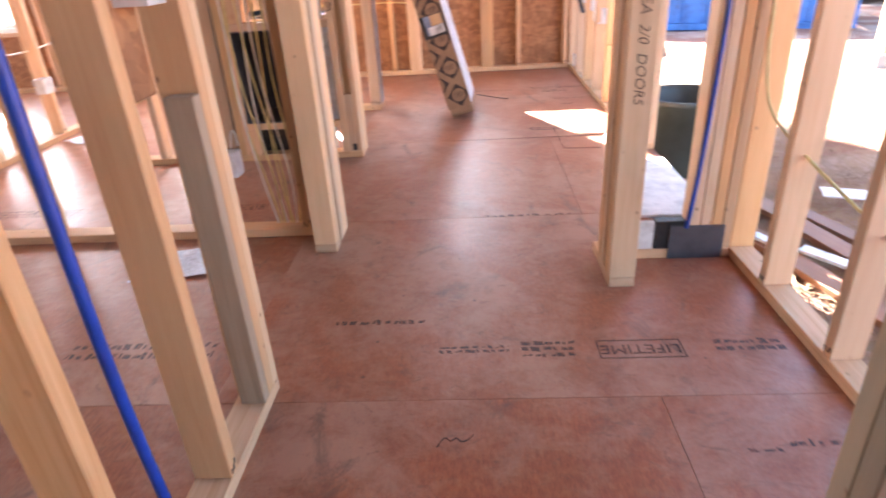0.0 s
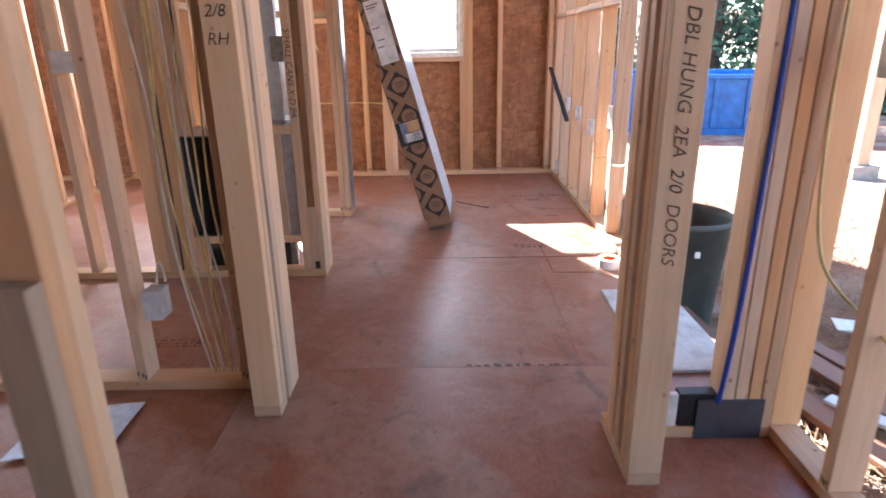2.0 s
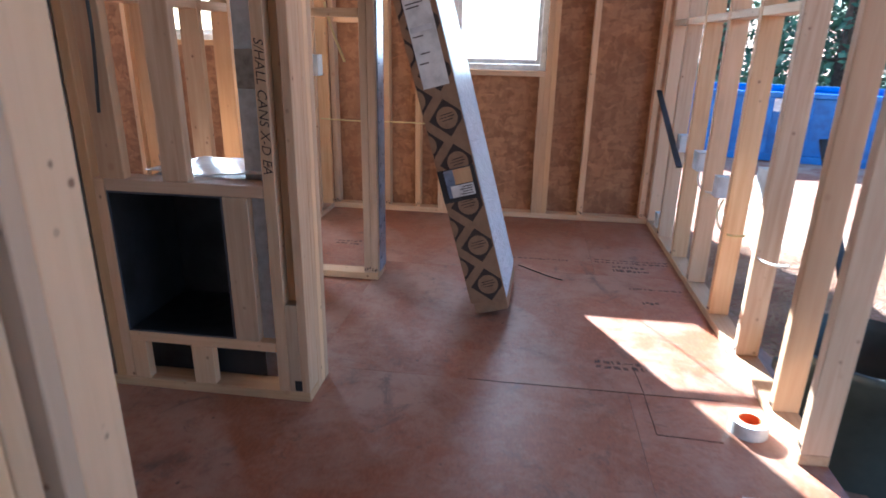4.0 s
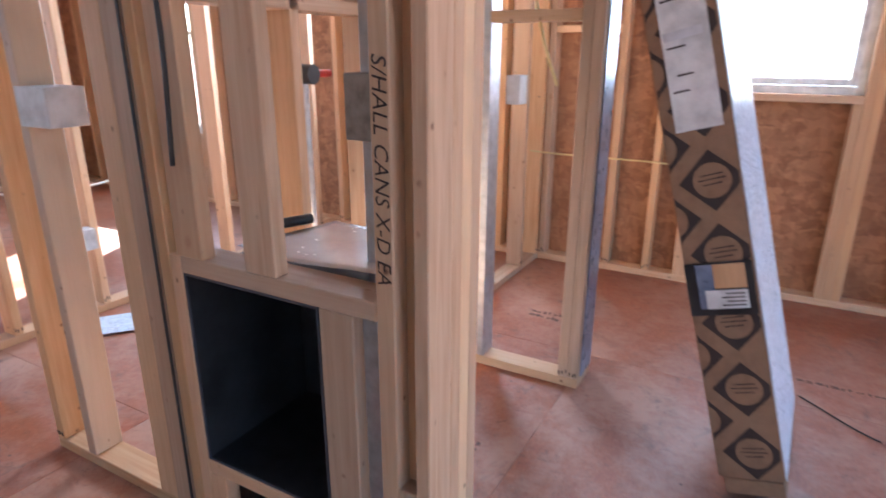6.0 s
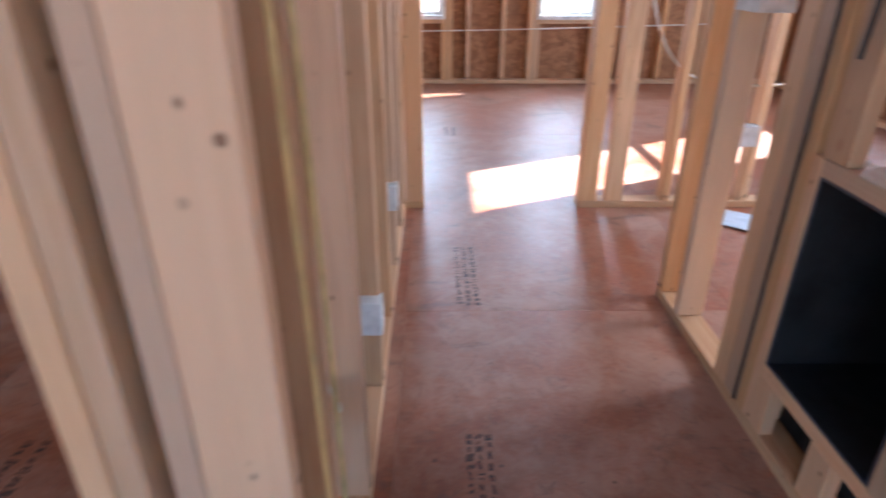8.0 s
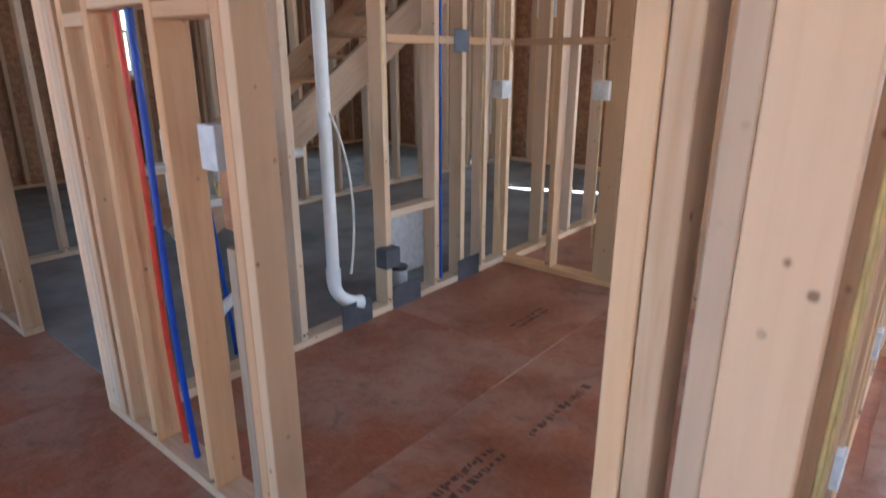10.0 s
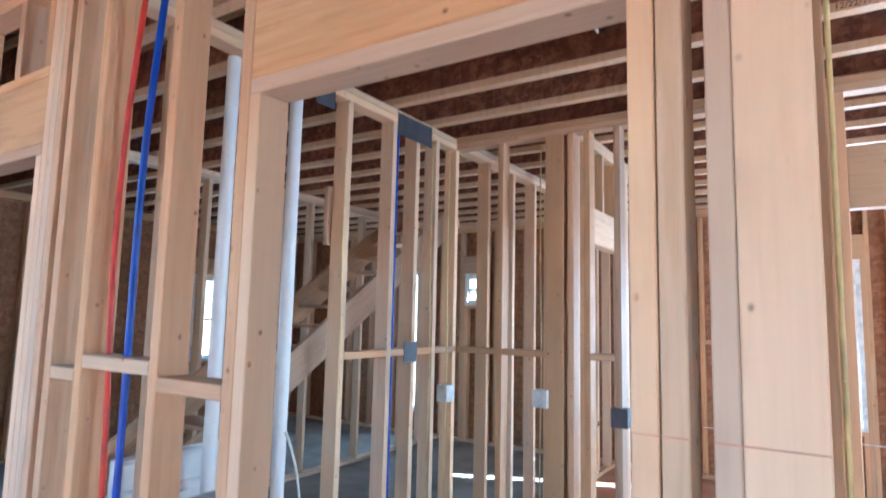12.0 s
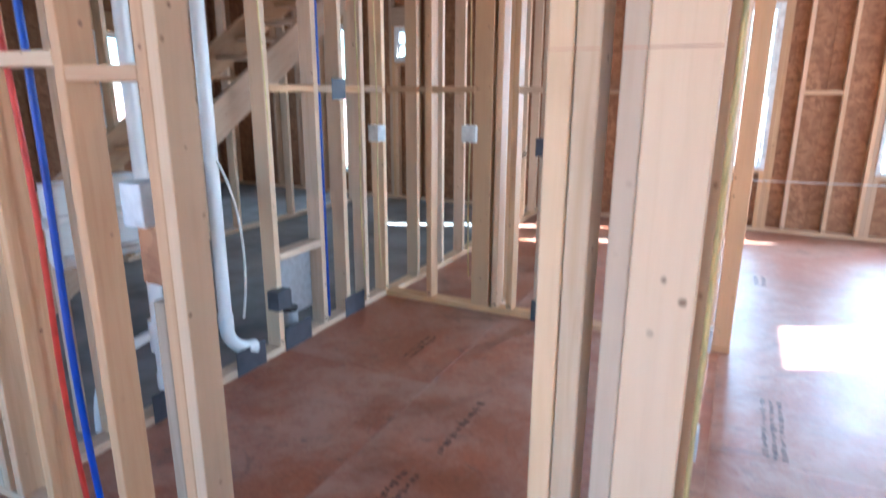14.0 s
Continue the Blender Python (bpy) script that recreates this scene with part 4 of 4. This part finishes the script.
cable([(-2.43, 2.25, 1.05), (-2.46, 2.33, 0.80), (-2.46, 2.50, 0.62), (-2.46, 2.75, 0.60), (-2.47, 3.2, 0.64)], CABLE_W, 0.006, "white cable looping between studs")
cable([(-0.45, 1.07, 0.35), (-0.41, 1.03, 0.55), (-0.385, 1.015, 0.47), (-0.385, 1.01, 0.42)], CABLE_W, 0.004, "white cable looping into a box")
for i, (y, z) in enumerate(((4.1, 0.55), (3.6, 0.52), (3.2, 0.42), (2.75, 0.45))):
    cable([(1.57, y + 0.1, z + 0.12), (1.50, y + 0.05, z + 0.03), (1.53, y - 0.08, z - 0.03), (1.57, y - 0.25, z + 0.05)], CABLE_W if i % 2 else CABLE_Y, 0.005)
cable([(1.515, 0.70, 1.3), (1.505, 0.69, 0.95), (1.51, 0.66, 0.6), (1.56, 0.60, 0.52), (1.58, 0.2, 0.42), (1.57, -0.4, 0.36)], CABLE_Y, 0.005)
cable([(1.535, 0.55, 1.13), (1.53, 0.57, 1.4), (1.55, 0.60, 1.9)], CABLE_Y, 0.005)
cable([(-0.06, 1.114, 1.5), (-0.075, 1.113, 0.95), (-0.11, 1.114, 0.5), (-0.10, 1.113, 0.06)], CABLE_Y, 0.0035)
cable([(-0.12, 1.114, 2.6), (-0.10, 1.115, 1.9), (-0.16, 1.114, 1.2), (-0.21, 1.114, 0.6), (-0.20, 1.114, 0.1)], CABLE_Y, 0.004)
cable([(-1.02, -0.94, 1.05), (-1.12, -0.92, 0.85), (-1.15, -0.925, 0.55), (-1.10, -0.94, 0.28)], CABLE_W, 0.006, "white cable looping beside a drain pipe")
for x, y in ((-2.33, -0.935), (-2.14, -0.94), (-1.35, -0.94), (-2.45, -0.35)):
    cable([(x, y, 2.64), (x + 0.04, y + 0.01, 1.9), (x - 0.03, y + 0.01, 1.2), (x + 0.02, y, 0.7), (x - 0.02, y, 0.2)], CABLE_Y, 0.0045)
for x, y in ((-1.35, 0.35), (-1.65, 0.55), (-1.28, 1.3), (-1.9, 1.35)):
    cable([(x, y, 2.74), (x + 0.05, y + 0.06, 2.66), (x + 0.12, y + 0.02, 2.68), (x + 0.16, y + 0.08, 2.745)], CABLE_W, 0.004, "white cable drooping below the joists")
cable([(0.62, 3.66, 0.006), (0.70, 3.60, 0.006), (0.78, 3.50, 0.006), (0.86, 3.47, 0.006)], CABLE_B, 0.003, "short dark cable end on the floor")

# plates beside the pipe chase
tagged(beam("outlet_plate", None, 1.17, 1.235, 0.716, 0.735, 0.0385, 0.15, PAPER), "white plastic plate standing on the sole plate", "plate")
tagged(beam("black_box", None, 1.24, 1.35, 0.716, 0.76, 0.0385, 0.15, BLACK), "small black plastic box on the sole plate", "box")

tagged(beam("white_board", None, 1.29, 1.605, 1.085, 1.85, 0.002, 0.016, PAPER, 0.002), "pale flat slab in the outer doorway", "board")

# loose sheets on the floor
for x, y, rz, sx, sy in ((-0.63, 0.78, 10, 0.30, 0.25), (-2.20, 2.78, -30, 0.22, 0.20)):
    bm = bmesh.new()
    bmesh.ops.create_grid(bm, x_segments=6, y_segments=6, size=0.5)
    for v in bm.verts:
        v.co = (v.co.x * sx + 0.15 * sy * v.co.y, v.co.y * sy, 0.004 + 0.006 * abs(math.sin(4 * v.co.x + v.co.y)))
    bmesh.ops.solidify(bm, geom=list(bm.faces), thickness=0.001)
    o = part("paper_sheet", bm, FILM, None, (x, y, 0.002))
    o.rotation_euler = (0, 0, radians(rz))
    tagged(o, "pale glossy sheet lying on the floor", "sheet")


def tape_roll():
    r = thing("tape_roll", (1.42, 2.20, 0.0), "white roll of tape with an orange card core on the floor", "tape roll")
    for nm, r0, r1, mat in (("tape", 0.038, 0.062, PAPER), ("core", 0.034, 0.0375, ORANGE_CARD)):
        bm = bmesh.new()
        n = 28
        vs = [[bm.verts.new((rr * math.cos(2 * math.pi * i / n), rr * math.sin(2 * math.pi * i / n), z)) for i in range(n)] for rr, z in ((r1, 0.001), (r1, 0.05), (r0, 0.05), (r0, 0.001))]
        for k in range(4):
            a, b = vs[k], vs[(k + 1) % 4]
            for i in range(n):
                bm.faces.new((a[i], a[(i + 1) % n], b[(i + 1) % n], b[i]))
        part(nm, bm, mat, r, (1.42, 2.20, 0.0))


tape_roll()
for p0, p1 in (((1.47, 4.62, 0.95), (1.50, 3.93, 0.57)), ((1.69, 2.72, 0.92), (1.72, 2.40, 0.45))):
    a, b = Vector(p0), Vector(p1)
    bm = bmesh.new()
    bmesh.ops.create_cube(bm, size=1.0, matrix=Matrix.Diagonal((0.012, 0.035, (b - a).length, 1)))
    bmesh.ops.bevel(bm, geom=list(bm.edges), offset=0.003, segments=2, affect="EDGES")
    o = part("strap_brace", bm, BLACK, None, (a + b) / 2)
    o.rotation_euler = (b - a).to_track_quat("Z", "X").to_euler()
    tagged(o, "black flat strap fixed diagonally across studs", "brace")


# ---- outdoors ----
GZ = -0.50


def trash_can():
    at = (1.92, 2.52, GZ)
    c = thing("trash_can", at, "dark green plastic trash can outside the wall", "trash can")
    prof = [(0.21, 0.0), (0.215, 0.02), (0.262, 0.66), (0.275, 0.665), (0.282, 0.70), (0.272, 0.705), (0.255, 0.66), (0.205, 0.03), (0.0, 0.03)]
    bm = bmesh.new()
    n = 40
    rings = [[bm.verts.new((r * (1 + (0.012 if k in (1, 2) and i % 10 == 0 else 0)) * math.cos(2 * math.pi * i / n), r * math.sin(2 * math.pi * i / n), z)) for i in range(n)] for k, (r, z) in enumerate(prof)]
    for a, b in zip(rings, rings[1:]):
        for i in range(n):
            bm.faces.new((a[i], a[(i + 1) % n], b[(i + 1) % n], b[i]))
    part("can_body", bm, CAN, c, at, smooth=True)
    for s in (-1, 1):
        beam("handle", c, at[0] + s * 0.285 - 0.018, at[0] + s * 0.285 + 0.018, at[1] - 0.06, at[1] + 0.06, GZ + 0.55, GZ + 0.60, CAN, 0.006)
    o = beam("sticker", c, at[0] - 0.02, at[0] + 0.01, at[1] - 0.266, at[1] - 0.260, GZ + 0.52, GZ + 0.555, PAPER)
    return c


trash_can()


def dumpster():
    d = thing("dumpster", (4.7, 10.6, GZ), "long blue steel dumpster with ribbed sides", "dumpster")
    m = pose(4.7, 10.6, GZ, 0, 0, -18)

    def slab(name, x0, x1, y0, y1, z0, z1, mat=DUMP):
        bm = bmesh.new()
        bmesh.ops.create_cube(bm, size=1.0, matrix=Matrix.Translation(((x0 + x1) / 2, (y0 + y1) / 2, (z0 + z1) / 2)) @ Matrix.Diagonal((x1 - x0, y1 - y0, z1 - z0, 1)))
        bmesh.ops.bevel(bm, geom=list(bm.edges), offset=0.008, segments=1, affect="EDGES")
        ob = part(name, bm, mat)
        ob.parent = d
        ob.matrix_basis = Matrix.Translation((-4.7, -10.6, -GZ)) @ m
    for y in (0.0, 2.2):
        slab("side_panel", -2.6, 2.6, y, y + 0.02, 0.12, 1.0)
        slab("top_rail", -2.6, 2.6, y - 0.05, y + 0.06, 1.001, 1.08)
        slab("base_rail", -2.6, 2.6, y - 0.04, y + 0.04, 0.0, 0.12)
    for x in (-2.6, 2.58):
        slab("end_panel", x, x + 0.02, 0.021, 2.199, 0.12, 1.0)
    slab("base", -2.58, 2.58, 0.03, 2.19, 0.06, 0.12)
    for i in range(10):
        x = -2.55 + i * 0.55
        slab("rib", x, x + 0.10, -0.06, -0.001, 0.121, 1.0)
    slab("sticker", -0.25, 0.05, -0.004, -0.0005, 0.78, 0.98, PAPER)


dumpster()


def plank(x, y, z, rz, length, w=0.14, mat=PINE_GREY, t=0.035, tip=0.0):
    bm = bmesh.new()
    bmesh.ops.create_cube(bm, size=1.0, matrix=Matrix.Diagonal((w, t, length, 1)))
    bmesh.ops.bevel(bm, geom=list(bm.edges), offset=0.003, segments=1, affect="EDGES")
    o = part("plank", bm, mat, None, (x, y, z))
    o.rotation_euler = (Matrix.Rotation(radians(rz), 3, "Z") @ Matrix.Rotation(radians(tip), 3, "X") @ Matrix.Rotation(radians(90), 3, "X")).to_euler()
    return tagged(o, "weathered reddish plank lying on the clay", "plank", "scrap planks")


RUST = pine("clay_stained_plank", (0.34, 0.17, 0.10), (0.22, 0.10, 0.06), (0.30, 0.15, 0.09))
for x, y, rz, l, w in ((2.20, 1.50, 14, 1.3, 0.13), (2.46, 1.80, 12, 1.1, 0.13), (2.64, 1.72, 16, 1.0, 0.10), (2.95, 1.35, 30, 0.9, 0.07), (2.05, 3.3, 10, 1.6, 0.15)):
    plank(x, y, GZ + 0.055, rz, l, w, RUST)
plank(2.37, 1.42, GZ + 0.085, 34, 0.32, 0.08, WHITE, 0.02)
plank(2.12, 1.72, GZ + 0.085, 24, 0.2, 0.06, WHITE, 0.02)
plank(2.86, 2.22, GZ + 0.11, 70, 0.25, 0.16, WHITE, 0.01)
plank(1.75, 3.0, -0.30, 4, 2.6, 0.22, RUST, 0.04)
tagged(beam("scrap_block", None, 2.95, 3.08, 0.75, 0.85, GZ + 0.01, GZ + 0.12, PINE), "short offcut of pale lumber on the clay", "offcut")
tagged(beam("porch_post", None, 5.6, 5.76, 6.5, 6.66, GZ + 0.16, 2.9, PINE_PALE), "pale square porch post on a block", "post")
tagged(beam("post_base", None, 5.52, 5.84, 6.42, 6.74, GZ - 0.1, GZ + 0.16, CONCRETE), "concrete footing under the porch post", "footing")


def straw():
    r = random.Random(11)
    verts, faces = [], []
    for i in range(34000):
        x, y = 1.7 + abs(r.gauss(0, 2.0)), r.uniform(-3, 6)
        a, l = r.uniform(0, math.pi), r.uniform(0.04, 0.16)
        z = GZ + r.uniform(0.0, 0.05)
        dx, dy = math.cos(a) * l / 2, math.sin(a) * l / 2
        nx, ny = -math.sin(a) * 0.003, math.cos(a) * 0.003
        k, t = len(verts), r.uniform(-0.02, 0.02)
        verts += [(x - dx - nx, y - dy - ny, z - t), (x - dx + nx, y - dy + ny, z - t), (x + dx + nx, y + dy + ny, z + t), (x + dx - nx, y + dy - ny, z + t)]
        faces.append((k, k + 1, k + 2, k + 3))
    me = bpy.data.meshes.new("straw")
    me.from_pydata(verts, [], faces)
    me.materials.append(STRAW)
    tagged(new("straw", me), "scattered dry straw on red clay", "straw", kind="stuff")


straw()


def tree(x, y, z, h, seed):
    r = random.Random(seed)
    t = thing("tree", (x, y, z), "tall leafy green tree at the edge of the site", "tree", group="trees behind the site")
    bm = bmesh.new()

    def limb(p, q, r0, r1):
        d = (q - p)
        m = Matrix.Translation((p + q) / 2) @ d.to_track_quat("Z", "X").to_matrix().to_4x4()
        bmesh.ops.create_cone(bm, cap_ends=True, segments=7, radius1=r0, radius2=r1, depth=d.length, matrix=m)
    base = Vector((x, y, z - 0.2))
    top = Vector((x + r.uniform(-.4, .4), y + r.uniform(-.4, .4), z + h * 0.85))
    limb(base, top, 0.17, 0.05)
    tips = []
    for i in range(9):
        f = r.uniform(0.18, 0.95)
        p = base.lerp(top, f)
        a = r.uniform(0, 2 * math.pi)
        q = p + Vector((math.cos(a), math.sin(a), r.uniform(0.1, 0.6))) * h * r.uniform(0.14, 0.26)
        limb(p, q, 0.05, 0.015)
        tips += [q, p.lerp(q, 0.6)]
    part("trunk", bm, BARK, t)
    t.children[0].location = Vector((0, 0, 0)) - t.location
    verts, faces = [], []
    for q in tips + [top]:
        for i in range(210):
            c = q + Vector((r.gauss(0, 1), r.gauss(0, 1), r.gauss(0, 0.75))) * h * 0.085
            s = r.uniform(0.06, 0.15)
            u = Vector((r.gauss(0, 1), r.gauss(0, 1), r.gauss(0, 1))).normalized() * s
            v = u.orthogonal().normalized() * s * 0.6
            k = len(verts)
            verts += [c - u, c + v, c + u, c - v]
            faces.append((k, k + 1, k + 2, k + 3))
    me = bpy.data.meshes.new("crown")
    me.from_pydata([tuple(v) for v in verts], [], faces)
    me.materials.append(LEAF)
    hang(new("crown", me), t)


rt = random.Random(5)
for i in range(22):
    a = radians(-8 + i * 4.6)
    d = rt.uniform(17, 24)
    x, y = 1.0 + d * math.sin(a), 1.0 + d * math.cos(a)
    if x < 3.0:
        continue
    tree(x, y, -0.5 + 0.06 * max(0, math.hypot(x - 2, y - 3) - 16), rt.uniform(7, 10), i)


def undergrowth():
    r = random.Random(8)
    verts, faces = [], []
    for i in range(26000):
        a = radians(r.uniform(5, 95))
        d = r.uniform(15, 24)
        x, y = 1 + d * math.sin(a), 1 + d * math.cos(a)
        gz = -0.5 + 0.06 * max(0, math.hypot(x - 2, y - 3) - 16)
        c = Vector((x, y, gz + abs(r.gauss(0, 0.9)) * (0.4 + noise.noise(Vector((x, y, 0)) * 0.6)) + 0.1))
        s = r.uniform(0.07, 0.16)
        u = Vector((r.gauss(0, 1), r.gauss(0, 1), r.gauss(0, 1))).normalized() * s
        v = u.orthogonal().normalized() * s * 0.7
        k = len(verts)
        verts += [tuple(c - u), tuple(c + v), tuple(c + u), tuple(c - v)]
        faces.append((k, k + 1, k + 2, k + 3))
    me = bpy.data.meshes.new("undergrowth")
    me.from_pydata(verts, [], faces)
    me.materials.append(LEAF)
    tagged(new("undergrowth", me), "dense green bushes along the wood edge", "bushes", kind="stuff")


undergrowth()

# ---- staircase seen through the bath wall ----
st = thing("staircase", (-0.9, -2.6, 0.0), "raw pine staircase with sloping stringers", "staircase")
for y in (-2.45, -3.2):
    a, b = Vector((-1.0, y, 0.15)), Vector((-4.9, y, 2.72))
    bm = bmesh.new()
    bmesh.ops.create_cube(bm, size=1.0, matrix=Matrix.Diagonal((0.26, 0.04, (b - a).length, 1)))
    o = part("stringer", bm, PINE, None, (a + b) / 2)
    q = (b - a).normalized()
    o.rotation_euler = Matrix((Vector((0, 1, 0)).cross(q), Vector((0, 1, 0)), q)).transposed().to_euler()
    hang(o, st)
for i in range(14):
    x, z = -1.05 - i * 0.272, 0.18 * (i + 1)
    beam("tread", st, x - 0.28, x, -3.18, -2.48, z, z + 0.03, PINE)

# ---- handwriting, pencil lines and stamps ----
def upright(x, y, z, rz):
    """A pose for writing that runs down an upright face; rz turns the face."""
    return pose(x, y, z, 0, 0, rz) @ pose(0, 0, 0, 90, 0, 0) @ pose(0, 0, 0, 0, 0, -90)


lettering("handwriting", "DBL HUNG  2EA  2/0  DOORS", 0.044, upright(1.073, 0.5035, 0.93, 0), MARKER, w9, "black marker note running down the post")
lettering("handwriting", "S/HALL CANS X-D EA", 0.043, upright(-0.184, 2.1185, 1.03, 0), INK, w4, "black marker note running down the stud")
lettering("handwriting", "2/8", 0.045, pose(-0.05, 0.8475, 1.24, 90, 0, 0), MARKER, w1, "grey marker note")
lettering("handwriting", "RH", 0.045, pose(-0.05, 0.8475, 1.17, 90, 0, 0), MARKER, w1, "grey marker note")
lettering("handwriting", "R", 0.05, pose(-2.3985, 0.02, 1.0, 90, 0, 90), INK, w3, "marker letter")
lettering("stamp", "12/22/17  1334", 0.034, pose(-1.6855, 1.27, 2.7645, 90, 0, 90), INK, ce, "printed date on a joist")
for z in (1.108, 1.060):
    tube("arrow_shaft", [(-2.3995, 2.152, z), (-2.3995, 2.212, z)], 0.0022, INK, w3, smooth_path=False)
    tube("arrow_head", [(-2.3995, 2.196, z + 0.010), (-2.3995, 2.212, z), (-2.3995, 2.196, z - 0.010)], 0.0022, INK, w3, smooth_path=False)
for z in (1.285, 1.18):
    tube("marker_scrawl", [(-2.3995, 2.155, z + 0.03), (-2.3995, 2.175, z - 0.02), (-2.3995, 2.185, z + 0.025), (-2.3995, 2.20, z - 0.015)], 0.0022, INK, w3)
PENCIL = plain("red_chalk", (0.56, 0.30, 0.20), 0.9)
for y0, y1 in ((0.850, 0.9285), (0.962, 1.095)):
    beam("chalk_line", w1, 0.0005, 0.0012, y0, y1, 1.4095, 1.412, PENCIL, 0.0)


def stamp(x0, x1, y0, y1, rows_, seed):
    """A printed block of unreadable lines on the floor, broken into short bars."""
    r = random.Random(seed)
    bm = bmesh.new()
    long_x = x1 - x0 > y1 - y0
    for k in range(rows_):
        lo, hi = (y0, y1) if long_x else (x0, x1)
        p, end = (x0, x1) if long_x else (y0, y1)
        while p < end:
            n = min(end, p + r.uniform(0.006, 0.03))
            q0 = lo + (hi - lo) * (k + r.uniform(0.10, 0.30)) / rows_
            q1 = lo + (hi - lo) * (k + r.uniform(0.55, 0.86)) / rows_
            sl = r.uniform(-0.004, 0.004)
            c = [(p, q0), (n, q0 + sl), (n + sl, q1), (p + sl, q1 - sl)]
            bm.faces.new([bm.verts.new((u, w_, 0.0006) if long_x else (w_, u, 0.0006)) for u, w_ in (c if long_x else c[::-1])])
            p = n + r.uniform(0.003, 0.016)
    return part("stamp", bm, FLOORINK, fl, label="grey printed stamp")


for k, (a, b_, c, d, n) in enumerate(((1.07, 1.50, 3.80, 3.88, 2), (1.16, 1.36, 3.66, 3.78, 2), (0.57, 0.91, 3.79, 3.83, 1), (1.21, 1.48, 3.41, 3.44, 1), (1.25, 1.33, 3.22, 3.27, 1),
                                      (0.95, 1.15, 2.54, 2.62, 2), (1.27, 1.47, 0.12, 0.19, 2), (0.45, 0.66, 0.14, 0.18, 2), (0.70, 0.86, 0.11, 0.20, 3), (1.30, 1.42, -0.26, -0.22, 1),
                                      (1.20, 1.29, -0.27, -0.255, 1), (-1.93, -1.43, 1.34, 1.44, 3), (-0.75, -0.45, 1.34, 1.42, 3), (-4.06, -3.8, 1.33, 1.43, 2), (-0.74, -0.26, 0.14, 0.24, 2),
                                      (-1.33, -0.89, 0.20, 0.25, 1), (-1.9, -1.6, -0.35, -0.28, 2), (0.62, 1.0, 1.15, 1.18, 1), (0.1, 0.4, 0.3, 0.34, 1), (-0.5, -0.3, 2.75, 2.83, 2), (-0.55, -0.38, 3.85, 3.95, 2))):
    stamp(a, b_, c, d, n, k)
lettering("stamp", "LIFETIME", 0.062, pose(1.05, 0.145, 0.0006, 0, 0, 180), FLOORINK, fl, "printed word in a thin frame")
for a, b_, c, d in ((0.925, 1.175, 0.10, 0.104), (0.925, 1.175, 0.186, 0.19), (0.925, 0.929, 0.105, 0.185), (1.171, 1.175, 0.105, 0.185)):
    beam("stamp", fl, a, b_, c, d, 0.0004, 0.0010, FLOORINK, 0.0)
tube("marker_scrawl", [(0.46, -0.24, 0.001), (0.48, -0.19, 0.001), (0.49, -0.24, 0.001), (0.51, -0.19, 0.001), (0.52, -0.24, 0.001), (0.55, -0.20, 0.001)], 0.0018, FLOORINK, fl, "dark marker scrawl")
for pts in (((1.10, 2.58), (1.11, 2.40), (1.11, 2.13), (1.32, 2.12)), ((0.45, 2.375), (0.85, 2.377), (1.40, 2.376))):
    tube("pencil_line", [(x, y, 0.0006) for x, y in pts], 0.0014, INK, fl, smooth_path=False)

# ---- floor panels, last ----
rows = [(-6.0, -3.729), (-3.728, -2.509), (-2.508, -1.289), (-1.288, -0.067), (-0.066, 1.155), (1.156, 2.377), (2.378, 3.599), (3.60, 4.708)]
for j, (a, b) in enumerate(rows):
    x = X0 + 0.001 - (0.47 if j % 2 else 1.69)
    while x < 1.52:
        x0, x1 = max(x, X0 + 0.001), min(x + 2.439, 1.611)
        if x1 - x0 > 0.05:
            beam("floor_panel", fl, x0, x1, a, b, -0.02, 0.0, FLOOR, 0.001)
        x += 2.44
